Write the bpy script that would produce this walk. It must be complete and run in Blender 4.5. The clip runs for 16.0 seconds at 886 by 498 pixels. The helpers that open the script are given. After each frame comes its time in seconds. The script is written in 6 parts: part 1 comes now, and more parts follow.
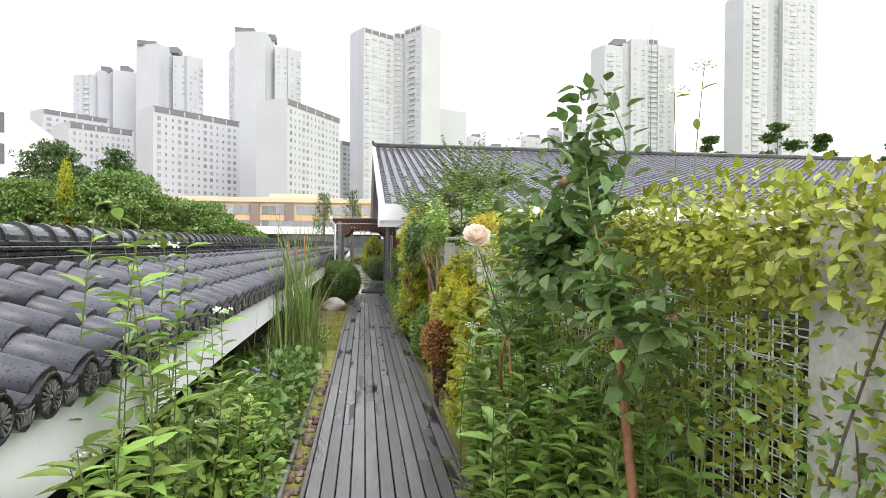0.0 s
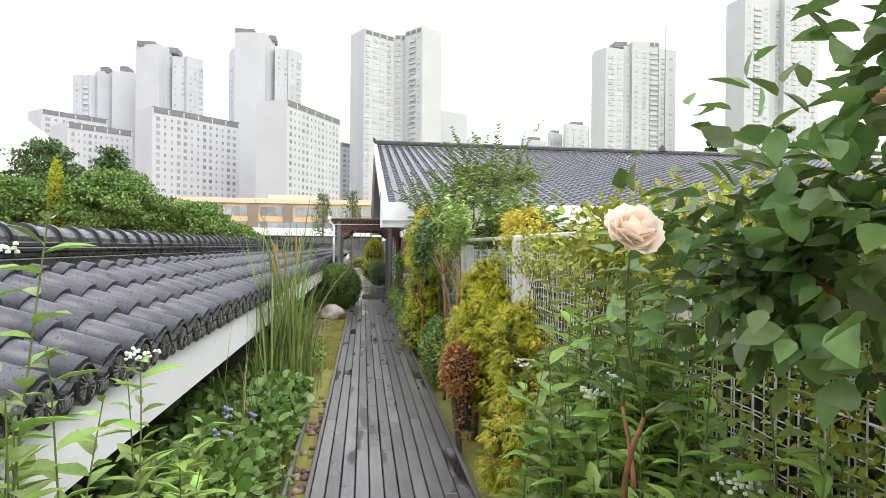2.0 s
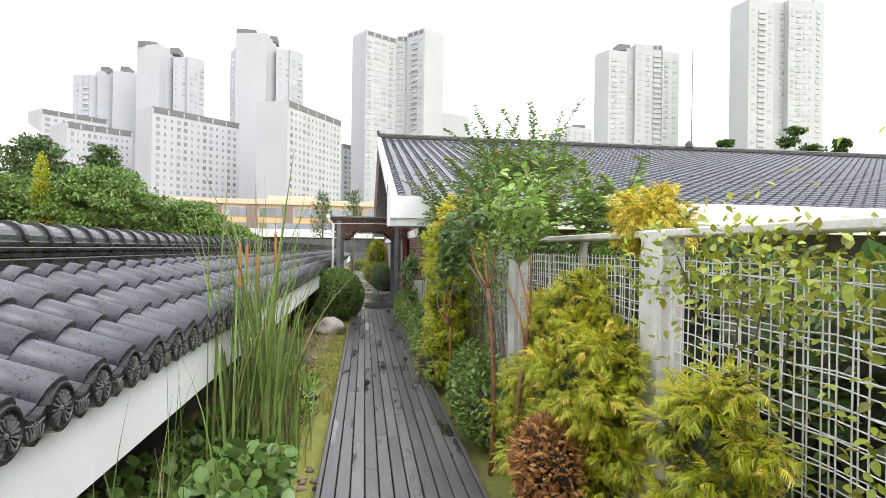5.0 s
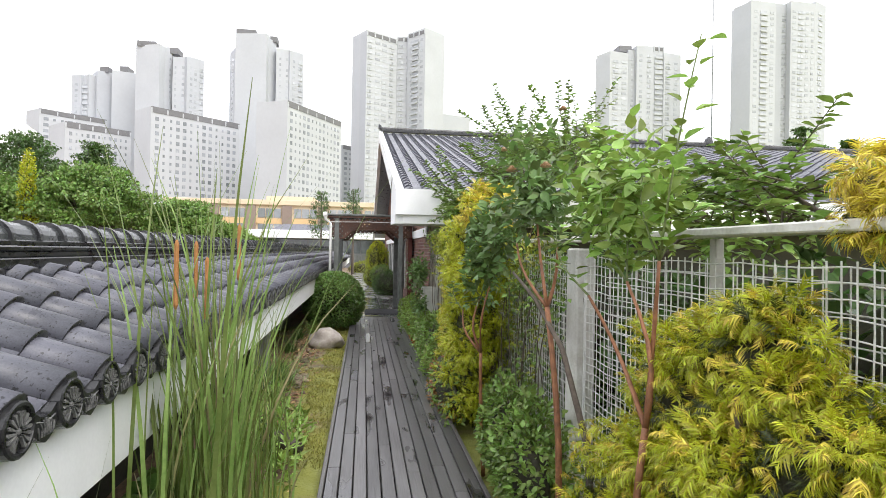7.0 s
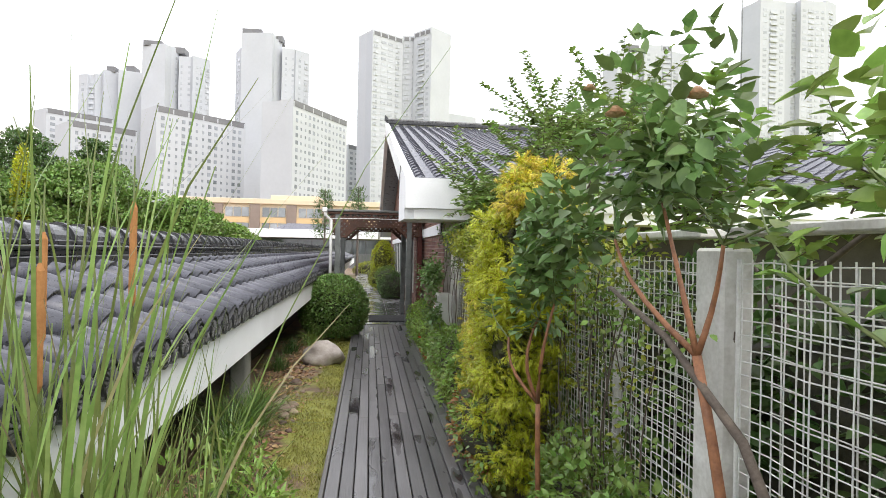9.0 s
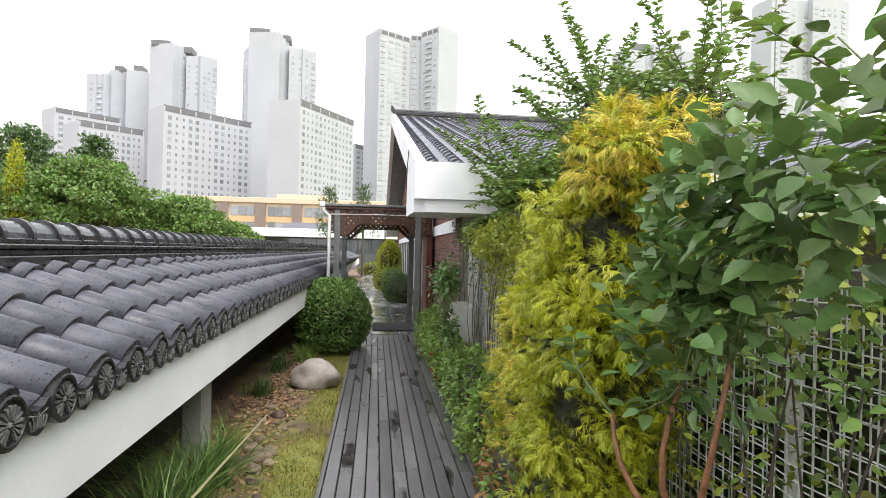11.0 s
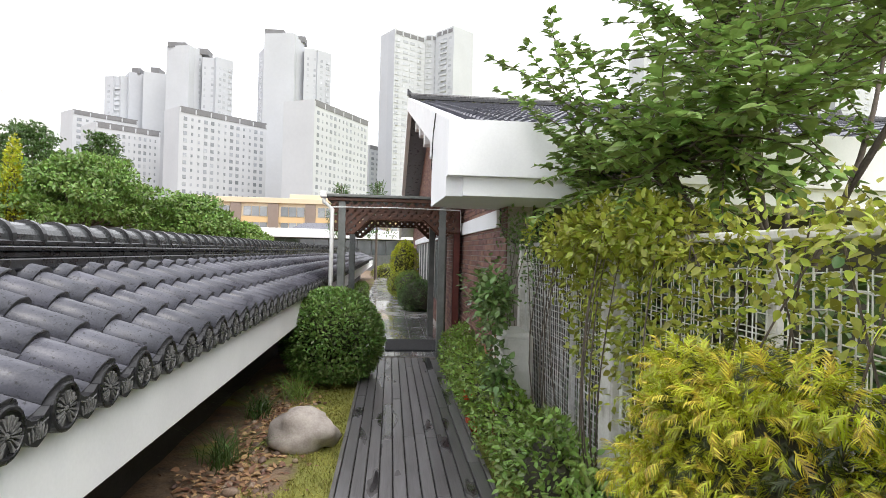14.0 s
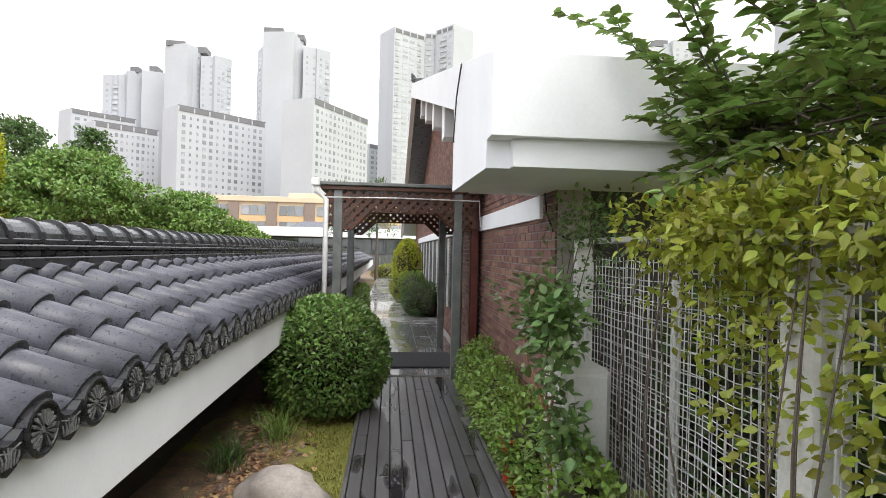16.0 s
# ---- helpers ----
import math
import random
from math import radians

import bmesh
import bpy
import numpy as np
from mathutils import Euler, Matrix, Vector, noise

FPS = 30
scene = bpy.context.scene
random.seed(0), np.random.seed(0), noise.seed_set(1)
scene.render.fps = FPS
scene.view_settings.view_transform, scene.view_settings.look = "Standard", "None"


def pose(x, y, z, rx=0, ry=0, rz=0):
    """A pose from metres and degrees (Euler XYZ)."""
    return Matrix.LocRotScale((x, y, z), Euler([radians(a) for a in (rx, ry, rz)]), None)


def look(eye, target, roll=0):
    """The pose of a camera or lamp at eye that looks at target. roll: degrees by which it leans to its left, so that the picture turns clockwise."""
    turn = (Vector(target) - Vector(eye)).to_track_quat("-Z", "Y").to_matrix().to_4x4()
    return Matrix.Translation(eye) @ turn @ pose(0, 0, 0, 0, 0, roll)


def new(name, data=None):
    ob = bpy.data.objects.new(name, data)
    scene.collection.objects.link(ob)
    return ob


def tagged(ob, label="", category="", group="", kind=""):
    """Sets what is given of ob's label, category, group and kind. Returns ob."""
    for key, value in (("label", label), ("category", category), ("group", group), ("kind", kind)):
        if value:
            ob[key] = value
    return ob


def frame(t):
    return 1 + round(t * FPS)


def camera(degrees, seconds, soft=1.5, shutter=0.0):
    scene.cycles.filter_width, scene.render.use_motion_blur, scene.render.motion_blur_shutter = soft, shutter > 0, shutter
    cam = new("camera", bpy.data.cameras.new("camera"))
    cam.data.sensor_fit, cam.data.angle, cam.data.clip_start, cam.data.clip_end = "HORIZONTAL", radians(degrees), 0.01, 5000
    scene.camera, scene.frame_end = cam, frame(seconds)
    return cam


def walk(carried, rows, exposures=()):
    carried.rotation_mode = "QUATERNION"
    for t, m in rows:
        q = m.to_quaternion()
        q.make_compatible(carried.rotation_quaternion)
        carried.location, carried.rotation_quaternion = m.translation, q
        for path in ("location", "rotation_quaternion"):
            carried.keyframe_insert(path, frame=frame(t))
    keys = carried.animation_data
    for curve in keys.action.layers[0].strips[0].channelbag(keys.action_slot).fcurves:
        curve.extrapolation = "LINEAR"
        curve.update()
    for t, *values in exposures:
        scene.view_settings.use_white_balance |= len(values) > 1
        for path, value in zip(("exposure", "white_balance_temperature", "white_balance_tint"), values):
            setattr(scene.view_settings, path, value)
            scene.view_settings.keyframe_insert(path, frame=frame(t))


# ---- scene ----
# ---- camera ----
cam = camera(76.0, 16.0, soft=0.85)
# seconds, eye x y z, yaw, pitch, roll
ROWS = [
    (0.0, 0.244, 1.604, 1.641, -7.90, -0.49, 0.28),
    (0.5, 0.235, 1.913, 1.644, -7.93, -0.42, 0.35),
    (1.0, 0.225, 2.230, 1.645, -7.92, -0.36, 0.41),
    (1.5, 0.214, 2.554, 1.645, -7.94, -0.27, 0.47),
    (2.0, 0.204, 2.885, 1.643, -7.95, -0.25, 0.52),
    (2.5, 0.193, 3.221, 1.643, -7.96, -0.18, 0.57),
    (3.0, 0.183, 3.563, 1.642, -8.10, -0.10, 0.62),
    (3.5, 0.174, 3.909, 1.640, -8.03, -0.10, 0.67),
    (4.0, 0.159, 4.259, 1.639, -7.97, -0.07, 0.72),
    (6.5, 0.113, 6.048, 1.632, -7.88, 0.16, 0.93),
    (7.0, 0.110, 6.410, 1.630, -7.92, 0.19, 0.98),
    (7.5, 0.108, 6.774, 1.628, -7.89, 0.15, 1.02),
    (8.0, 0.109, 7.137, 1.626, -7.91, 0.23, 1.06),
    (8.5, 0.121, 7.501, 1.627, -7.78, 0.25, 1.10),
    (9.0, 0.135, 7.864, 1.628, -7.38, 0.21, 1.14),
    (11.5, 0.206, 9.674, 1.633, -6.40, 0.21, 1.31),
    (12.0, 0.210, 10.034, 1.635, -5.99, 0.30, 1.34),
    (12.5, 0.211, 10.393, 1.637, -5.83, 0.25, 1.36),
    (13.0, 0.212, 10.751, 1.638, -5.52, 0.15, 1.37),
    (13.5, 0.208, 11.109, 1.639, -5.14, 0.28, 1.38),
    (14.0, 0.200, 11.466, 1.640, -5.27, 0.29, 1.38),
    (14.5, 0.190, 11.822, 1.640, -5.20, 0.21, 1.38),
    (15.0, 0.174, 12.179, 1.638, -5.17, 0.26, 1.36),
    (15.5, 0.152, 12.536, 1.637, -5.39, 0.22, 1.33),
    (16.0, 0.126, 12.893, 1.633, -5.29, 0.21, 1.29),
]
walk(cam, [(t, pose(x, y, z, 90 + pitch, 0, yaw) @ pose(0, 0, 0, 0, 0, roll)) for t, x, y, z, yaw, pitch, roll in ROWS])

# ---- world and light: bright overcast ----
world = bpy.data.worlds.new("overcast")
scene.world = world
world.use_nodes = True
wn, wl = world.node_tree.nodes, world.node_tree.links
wn.clear()
sky = wn.new("ShaderNodeTexSky")
sky.sky_type = "NISHITA"
sky.sun_disc = False
sky.sun_elevation, sky.sun_rotation = radians(54), radians(143)
sky.dust_density, sky.air_density = 4.0, 1.0
dim = wn.new("ShaderNodeVectorMath")
dim.operation = "SCALE"
dim.inputs["Scale"].default_value = 0.1
wl.new(sky.outputs[0], dim.inputs[0])
cloud = wn.new("ShaderNodeMix")
cloud.data_type = "RGBA"
cloud.inputs["Factor"].default_value = 0.86
cloud.inputs["B"].default_value = (0.985, 0.99, 1.03, 1)
wl.new(dim.outputs[0], cloud.inputs["A"])
bg = wn.new("ShaderNodeBackground")
bg.inputs["Strength"].default_value = 1.12
wl.new(cloud.outputs["Result"], bg.inputs["Color"])
wout = wn.new("ShaderNodeOutputWorld")
wl.new(bg.outputs[0], wout.inputs[0])

sun = new("sun", bpy.data.lights.new("sun", "SUN"))
sun.data.energy, sun.data.angle, sun.data.color = 0.95, radians(35), (1.0, 0.97, 0.93)
sun.matrix_world = look((6, -8, 14), (0, 0, 0))
scene.view_settings.exposure = 1.02


# ---- materials ----
def material(name, a, b, scale=8.0, rough=(0.6, 0.8), bump=0.1, fine=60.0, metal=0.0, spec=0.5, island=0.0, leafy=0.0, stains=0.0, specks=0.0, stretch=None, coat=0.0, bump_dist=0.01):
    """Two-colour noise at two scales; island: brightness change per piece; leafy: share of light let through."""
    m = bpy.data.materials.new(name)
    m.use_nodes = True
    n, l = m.node_tree.nodes, m.node_tree.links
    p = n["Principled BSDF"]
    geo = n.new("ShaderNodeNewGeometry")
    n1, n2 = n.new("ShaderNodeTexNoise"), n.new("ShaderNodeTexNoise")
    n1.inputs["Scale"].default_value, n1.inputs["Detail"].default_value = scale, 5
    n2.inputs["Scale"].default_value, n2.inputs["Detail"].default_value = fine, 4
    place = geo.outputs["Position"]
    if stretch:
        sv = n.new("ShaderNodeVectorMath")
        sv.operation = "MULTIPLY"
        sv.inputs[1].default_value = stretch
        l.new(place, sv.inputs[0])
        place = sv.outputs[0]
    l.new(place, n1.inputs["Vector"])
    l.new(place, n2.inputs["Vector"])
    add = n.new("ShaderNodeMath")
    add.operation = "MULTIPLY_ADD"
    add.inputs[1].default_value = 0.45
    l.new(n2.outputs["Fac"], add.inputs[0])
    l.new(n1.outputs["Fac"], add.inputs[2])
    ramp = n.new("ShaderNodeMapRange")
    ramp.inputs["From Min"].default_value, ramp.inputs["From Max"].default_value = 0.5, 0.95
    l.new(add.outputs[0], ramp.inputs["Value"])
    mix = n.new("ShaderNodeMix")
    mix.data_type = "RGBA"
    mix.inputs["A"].default_value, mix.inputs["B"].default_value = (*a, 1), (*b, 1)
    l.new(ramp.outputs[0], mix.inputs["Factor"])
    colour = mix.outputs["Result"]
    if stains:
        n3 = n.new("ShaderNodeTexNoise")
        n3.inputs["Scale"].default_value, n3.inputs["Detail"].default_value = scale * 0.35, 8
        l.new(geo.outputs["Position"], n3.inputs["Vector"])
        r3 = n.new("ShaderNodeMapRange")
        r3.inputs["From Min"].default_value, r3.inputs["From Max"].default_value = 0.5, 0.72
        r3.inputs["To Max"].default_value = stains
        l.new(n3.outputs["Fac"], r3.inputs["Value"])
        dark = n.new("ShaderNodeMix")
        dark.data_type = "RGBA"
        dark.inputs["B"].default_value = (a[0] * 0.45, a[1] * 0.43, a[2] * 0.4, 1)
        l.new(r3.outputs[0], dark.inputs["Factor"])
        l.new(colour, dark.inputs["A"])
        colour = dark.outputs["Result"]
    if specks:
        n4 = n.new("ShaderNodeTexNoise")
        n4.inputs["Scale"].default_value, n4.inputs["Detail"].default_value = 75, 2
        l.new(geo.outputs["Position"], n4.inputs["Vector"])
        r4 = n.new("ShaderNodeMapRange")
        r4.inputs["From Min"].default_value, r4.inputs["From Max"].default_value = 0.61, 0.67
        r4.inputs["To Max"].default_value = specks
        l.new(n4.outputs["Fac"], r4.inputs["Value"])
        pit = n.new("ShaderNodeMix")
        pit.data_type = "RGBA"
        pit.inputs["B"].default_value = (0.02, 0.02, 0.023, 1)
        l.new(r4.outputs[0], pit.inputs["Factor"])
        l.new(colour, pit.inputs["A"])
        colour = pit.outputs["Result"]
    if island:
        info = n.new("ShaderNodeObjectInfo")
        s = n.new("ShaderNodeMath")
        s.operation = "ADD"
        l.new(info.outputs["Random"], s.inputs[0])
        l.new(geo.outputs["Random Per Island"], s.inputs[1])
        f = n.new("ShaderNodeMath")
        f.operation = "FRACT"
        l.new(s.outputs[0], f.inputs[0])
        hs = n.new("ShaderNodeHueSaturation")
        v = n.new("ShaderNodeMapRange")
        v.inputs["To Min"].default_value, v.inputs["To Max"].default_value = 1 - island, 1 + island
        l.new(f.outputs[0], v.inputs["Value"])
        l.new(v.outputs[0], hs.inputs["Value"])
        h = n.new("ShaderNodeMapRange")
        h.inputs["To Min"].default_value, h.inputs["To Max"].default_value = 0.5 - island * 0.05, 0.5 + island * 0.05
        l.new(f.outputs[0], h.inputs["Value"])
        l.new(h.outputs[0], hs.inputs["Hue"])
        l.new(colour, hs.inputs["Color"])
        colour = hs.outputs["Color"]
    l.new(colour, p.inputs["Base Color"])
    rr = n.new("ShaderNodeMapRange")
    rr.inputs["From Min"].default_value, rr.inputs["From Max"].default_value = 0.35, 0.65
    rr.inputs["To Min"].default_value, rr.inputs["To Max"].default_value = rough
    l.new(n1.outputs["Fac"], rr.inputs["Value"])
    l.new(rr.outputs[0], p.inputs["Roughness"])
    p.inputs["Metallic"].default_value = metal
    p.inputs["Specular IOR Level"].default_value = spec
    p.inputs["Coat Weight"].default_value = coat
    if bump:
        bn = n.new("ShaderNodeBump")
        bn.inputs["Strength"].default_value, bn.inputs["Distance"].default_value = bump, bump_dist
        l.new(add.outputs[0], bn.inputs["Height"])
        l.new(bn.outputs[0], p.inputs["Normal"])
    if leafy:
        tr = n.new("ShaderNodeBsdfTranslucent")
        l.new(colour, tr.inputs["Color"])
        sh = n.new("ShaderNodeMixShader")
        sh.inputs[0].default_value = leafy
        l.new(p.outputs[0], sh.inputs[1])
        l.new(tr.outputs[0], sh.inputs[2])
        l.new(sh.outputs[0], n["Material Output"].inputs[0])
    return m


def deck_material():
    """Wet grey planks: long grain, a tone for each plank, and glossy dark puddled patches."""
    m = bpy.data.materials.new("wet grey deck wood")
    m.use_nodes = True
    n, l = m.node_tree.nodes, m.node_tree.links
    p = n["Principled BSDF"]
    geo, info = n.new("ShaderNodeNewGeometry"), n.new("ShaderNodeObjectInfo")

    def field(stretch, scale, detail, lo, hi, shift=False):
        mul = n.new("ShaderNodeVectorMath")
        mul.operation = "MULTIPLY"
        mul.inputs[1].default_value = stretch
        l.new(geo.outputs["Position"], mul.inputs[0])
        place = mul.outputs[0]
        if shift:
            # each plank has grain and puddles of its own
            move = n.new("ShaderNodeVectorMath")
            move.operation = "MULTIPLY_ADD"
            move.inputs[1].default_value = (0, shift, 0)
            l.new(info.outputs["Random"], move.inputs[0])
            l.new(place, move.inputs[2])
            place = move.outputs[0]
        tex = n.new("ShaderNodeTexNoise")
        tex.inputs["Scale"].default_value, tex.inputs["Detail"].default_value = scale, detail
        l.new(place, tex.inputs["Vector"])
        r = n.new("ShaderNodeMapRange")
        r.inputs["From Min"].default_value, r.inputs["From Max"].default_value = lo, hi
        l.new(tex.outputs["Fac"], r.inputs["Value"])
        return r.outputs[0]

    def mixed(factor, a, b):
        x = n.new("ShaderNodeMix")
        x.data_type = "RGBA"
        l.new(factor, x.inputs["Factor"])
        for key, c in (("A", a), ("B", b)):
            if hasattr(c, "links"):
                l.new(c, x.inputs[key])
            else:
                x.inputs[key].default_value = (*c, 1)
        return x.outputs["Result"]

    grain = field((1.0, 0.03, 1.0), 110, 5, 0.3, 0.7, 40.0)
    wear = field((1.0, 0.25, 1.0), 4.5, 4, 0.35, 0.7, 9.0)
    wet = field((1.0, 0.22, 1.0), 3.0, 3, 0.585, 0.64, 1.1)
    colour = mixed(grain, (0.062, 0.058, 0.060), (0.118, 0.111, 0.114))
    colour = mixed(wear, colour, (0.135, 0.130, 0.134))
    hs = n.new("ShaderNodeHueSaturation")
    v = n.new("ShaderNodeMapRange")
    v.inputs["To Min"].default_value, v.inputs["To Max"].default_value = 0.72, 1.28
    l.new(info.outputs["Random"], v.inputs["Value"])
    l.new(v.outputs[0], hs.inputs["Value"])
    l.new(colour, hs.inputs["Color"])
    colour = mixed(wet, hs.outputs["Color"], (0.026, 0.024, 0.025))
    l.new(colour, p.inputs["Base Color"])
    rough = n.new("ShaderNodeMapRange")
    rough.inputs["To Min"].default_value, rough.inputs["To Max"].default_value = 0.30, 0.05
    l.new(wet, rough.inputs["Value"])
    l.new(rough.outputs[0], p.inputs["Roughness"])
    p.inputs["Specular IOR Level"].default_value = 0.55
    dry = n.new("ShaderNodeMath")
    dry.operation = "SUBTRACT"
    dry.inputs[0].default_value = 1.0
    l.new(wet, dry.inputs[1])
    strength = n.new("ShaderNodeMath")
    strength.operation = "MULTIPLY"
    strength.inputs[1].default_value = 0.22
    l.new(dry.outputs[0], strength.inputs[0])
    bn = n.new("ShaderNodeBump")
    bn.inputs["Distance"].default_value = 0.004
    l.new(strength.outputs[0], bn.inputs["Strength"])
    l.new(grain, bn.inputs["Height"])
    l.new(bn.outputs[0], p.inputs["Normal"])
    return m


M = {}
M["deck"] = deck_material()
M["rim"] = material("weathered deck edge", (0.05, 0.046, 0.044), (0.16, 0.15, 0.145), 5, (0.3, 0.6), 0.25, 60)
M["tile"] = material("grey clay roof tile", (0.055, 0.056, 0.070), (0.123, 0.125, 0.152), 7, (0.26, 0.48), 0.16, 130, island=0.12, spec=0.5, stains=0.25, specks=0.85)
M["tile_end"] = material("dark glazed tile end", (0.009, 0.009, 0.010), (0.024, 0.024, 0.026), 20, (0.22, 0.45), 0.2, 120, spec=0.6)
M["tile_relief"] = material("worn tile ornament", (0.05, 0.05, 0.05), (0.20, 0.20, 0.195), 30, (0.35, 0.6), 0.2, 120)
M["ridge"] = material("black glazed ridge", (0.010, 0.010, 0.011), (0.035, 0.036, 0.038), 10, (0.18, 0.4), 0.15, 80, spec=0.6, island=0.2)
M["ridge_cap"] = material("grey glazed ridge tile", (0.022, 0.024, 0.025), (0.065, 0.07, 0.072), 6, (0.14, 0.32), 0.08, 70, spec=0.6, island=0.12)
M["white"] = material("white painted render", (0.78, 0.79, 0.80), (0.86, 0.87, 0.88), 2, (0.6, 0.8), 0.08, 60, stains=0.08)
M["fence_white"] = material("weathered white fence paint", (0.50, 0.48, 0.44), (0.78, 0.77, 0.74), 6, (0.5, 0.75), 0.2, 60, stains=0.3)
M["wire"] = material("white coated wire", (0.58, 0.57, 0.55), (0.82, 0.82, 0.8), 14, (0.4, 0.6), 0.05, 90, stains=0.25)
M["concrete"] = material("stained concrete", (0.22, 0.215, 0.2), (0.38, 0.37, 0.35), 4, (0.7, 0.9), 0.3, 50, stains=0.5)
# near-black brown: eave shade put into the colour; deck bed uses it too
M["dark"] = material("shade-dark brown for eaves and deck bed", (0.03, 0.028, 0.025), (0.06, 0.055, 0.05), 4, (0.8, 0.9), 0.2, 40)
M["brick"] = material("red brown brick", (0.125, 0.060, 0.044), (0.250, 0.125, 0.098), 14, (0.7, 0.9), 0.4, 90, island=0.35)
M["mortar"] = material("grey mortar", (0.26, 0.23, 0.21), (0.38, 0.35, 0.32), 12, (0.8, 0.95), 0.3, 90)
M["brown"] = material("dark brown stained timber", (0.055, 0.022, 0.012), (0.12, 0.05, 0.028), 8, (0.35, 0.6), 0.2, 60, stains=0.2)
M["oxide"] = material("red oxide painted steel", (0.10, 0.022, 0.018), (0.16, 0.04, 0.03), 8, (0.35, 0.5), 0.1, 60)
M["steel"] = material("grey painted steel post", (0.10, 0.11, 0.10), (0.2, 0.21, 0.2), 6, (0.3, 0.5), 0.1, 60)
M["pipe"] = material("white plastic downpipe", (0.68, 0.68, 0.66), (0.8, 0.8, 0.78), 3, (0.35, 0.5), 0.05, 50, stains=0.15)
M["slab"] = material("wet dark porch tile", (0.13, 0.13, 0.134), (0.22, 0.22, 0.225), 2, (0.06, 0.3), 0.1, 60, spec=0.6, island=0.06, coat=0.6)
M["path"] = material("wet pale paving", (0.34, 0.335, 0.325), (0.5, 0.49, 0.475), 2, (0.12, 0.4), 0.15, 40, spec=0.6, island=0.1, coat=0.6)
M["mat"] = material("black rubber mat", (0.018, 0.018, 0.02), (0.04, 0.04, 0.043), 30, (0.7, 0.9), 0.6, 200)
M["stone"] = material("pale granite boulder", (0.30, 0.26, 0.23), (0.50, 0.45, 0.41), 9, (0.7, 0.9), 0.5, 60, stains=0.25)
M["pebble"] = material("mixed garden pebbles", (0.12, 0.075, 0.05), (0.30, 0.22, 0.17), 10, (0.5, 0.8), 0.3, 60, island=0.45)
M["glass"] = material("dark window glass", (0.05, 0.06, 0.065), (0.10, 0.12, 0.125), 1, (0.04, 0.1), 0.0, 3, spec=0.9)
M["tower"] = material("pale apartment paint", (0.455, 0.47, 0.49), (0.505, 0.52, 0.54), 0.08, (0.7, 0.9), 0.0, 0.8)
M["tower_grey"] = material("pale grey apartment paint", (0.43, 0.445, 0.47), (0.48, 0.495, 0.52), 0.08, (0.7, 0.9), 0.0, 0.8)
M["parapet"] = material("grey roof parapet", (0.15, 0.15, 0.155), (0.21, 0.21, 0.215), 0.1, (0.7, 0.9), 0.0, 1.0)
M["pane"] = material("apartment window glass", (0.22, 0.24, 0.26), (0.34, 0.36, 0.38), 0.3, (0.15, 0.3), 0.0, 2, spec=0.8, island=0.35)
# lighter than pane: the haze of distance is put into the glass colour
M["pane_far"] = material("tower window glass paled for haze", (0.38, 0.40, 0.42), (0.47, 0.49, 0.51), 0.3, (0.15, 0.3), 0.0, 2, spec=0.8, island=0.25)
M["school"] = material("cream school wall", (0.62, 0.50, 0.36), (0.70, 0.58, 0.42), 0.3, (0.7, 0.9), 0.0, 2)
M["orange"] = material("orange school band", (0.60, 0.42, 0.22), (0.68, 0.48, 0.26), 0.3, (0.7, 0.9), 0.0, 2)
M["taupe"] = material("taupe school pier", (0.22, 0.17, 0.14), (0.28, 0.22, 0.19), 0.3, (0.7, 0.9), 0.0, 2)
M["bark"] = material("red brown rose cane", (0.16, 0.065, 0.03), (0.34, 0.15, 0.07), 20, (0.5, 0.7), 0.4, 90)
M["bark_grey"] = material("grey brown bark", (0.06, 0.045, 0.035), (0.15, 0.12, 0.095), 20, (0.7, 0.9), 0.5, 90)
M["stem"] = material("green stem", (0.10, 0.14, 0.04), (0.17, 0.2, 0.07), 20, (0.5, 0.7), 0.1, 60)
LEAF = dict(scale=3, rough=(0.26, 0.46), bump=0.1, fine=50, island=0.42, leafy=0.28)
M["leaf_rose"] = material("rose leaf", (0.082, 0.147, 0.040), (0.169, 0.257, 0.073), **LEAF)
M["leaf_lime"] = material("yellow green climber leaf", (0.228, 0.276, 0.029), (0.400, 0.409, 0.057), **LEAF)
M["leaf_lance"] = material("fresh green lance leaf", (0.168, 0.274, 0.050), (0.325, 0.459, 0.101), **LEAF)
M["leaf_dark"] = material("dark shrub leaf", (0.050, 0.100, 0.025), (0.112, 0.188, 0.048), **LEAF)
M["leaf_mid"] = material("mid green shrub leaf", (0.119, 0.200, 0.037), (0.250, 0.362, 0.081), **LEAF)
M["leaf_low"] = material("fresh low shrub leaf", (0.144, 0.242, 0.041), (0.309, 0.432, 0.087), **LEAF)
M["leaf_tree"] = material("far tree leaf", (0.094, 0.172, 0.038), (0.227, 0.345, 0.078), **LEAF)
M["leaf_pond"] = material("glossy pond leaf", (0.099, 0.187, 0.039), (0.198, 0.308, 0.083), scale=3, rough=(0.2, 0.4), bump=0.1, fine=50, island=0.3, leafy=0.3)
M["leaf_box"] = material("clipped box leaf", (0.105, 0.191, 0.043), (0.246, 0.370, 0.099), **LEAF)
M["leaf_garden"] = material("garden tree leaf", (0.132, 0.210, 0.048), (0.276, 0.384, 0.102), **LEAF)
M["leaf_red"] = material("rusty maple leaf", (0.26, 0.115, 0.035), (0.46, 0.23, 0.075), **LEAF)
# near-black bush cores: the shade inside the foliage is put into the colour
M["core_shade"] = material("near-black bush core shade", (0.018, 0.018, 0.009), (0.05, 0.045, 0.024), 20, (0.7, 0.9), 0.6, 60)
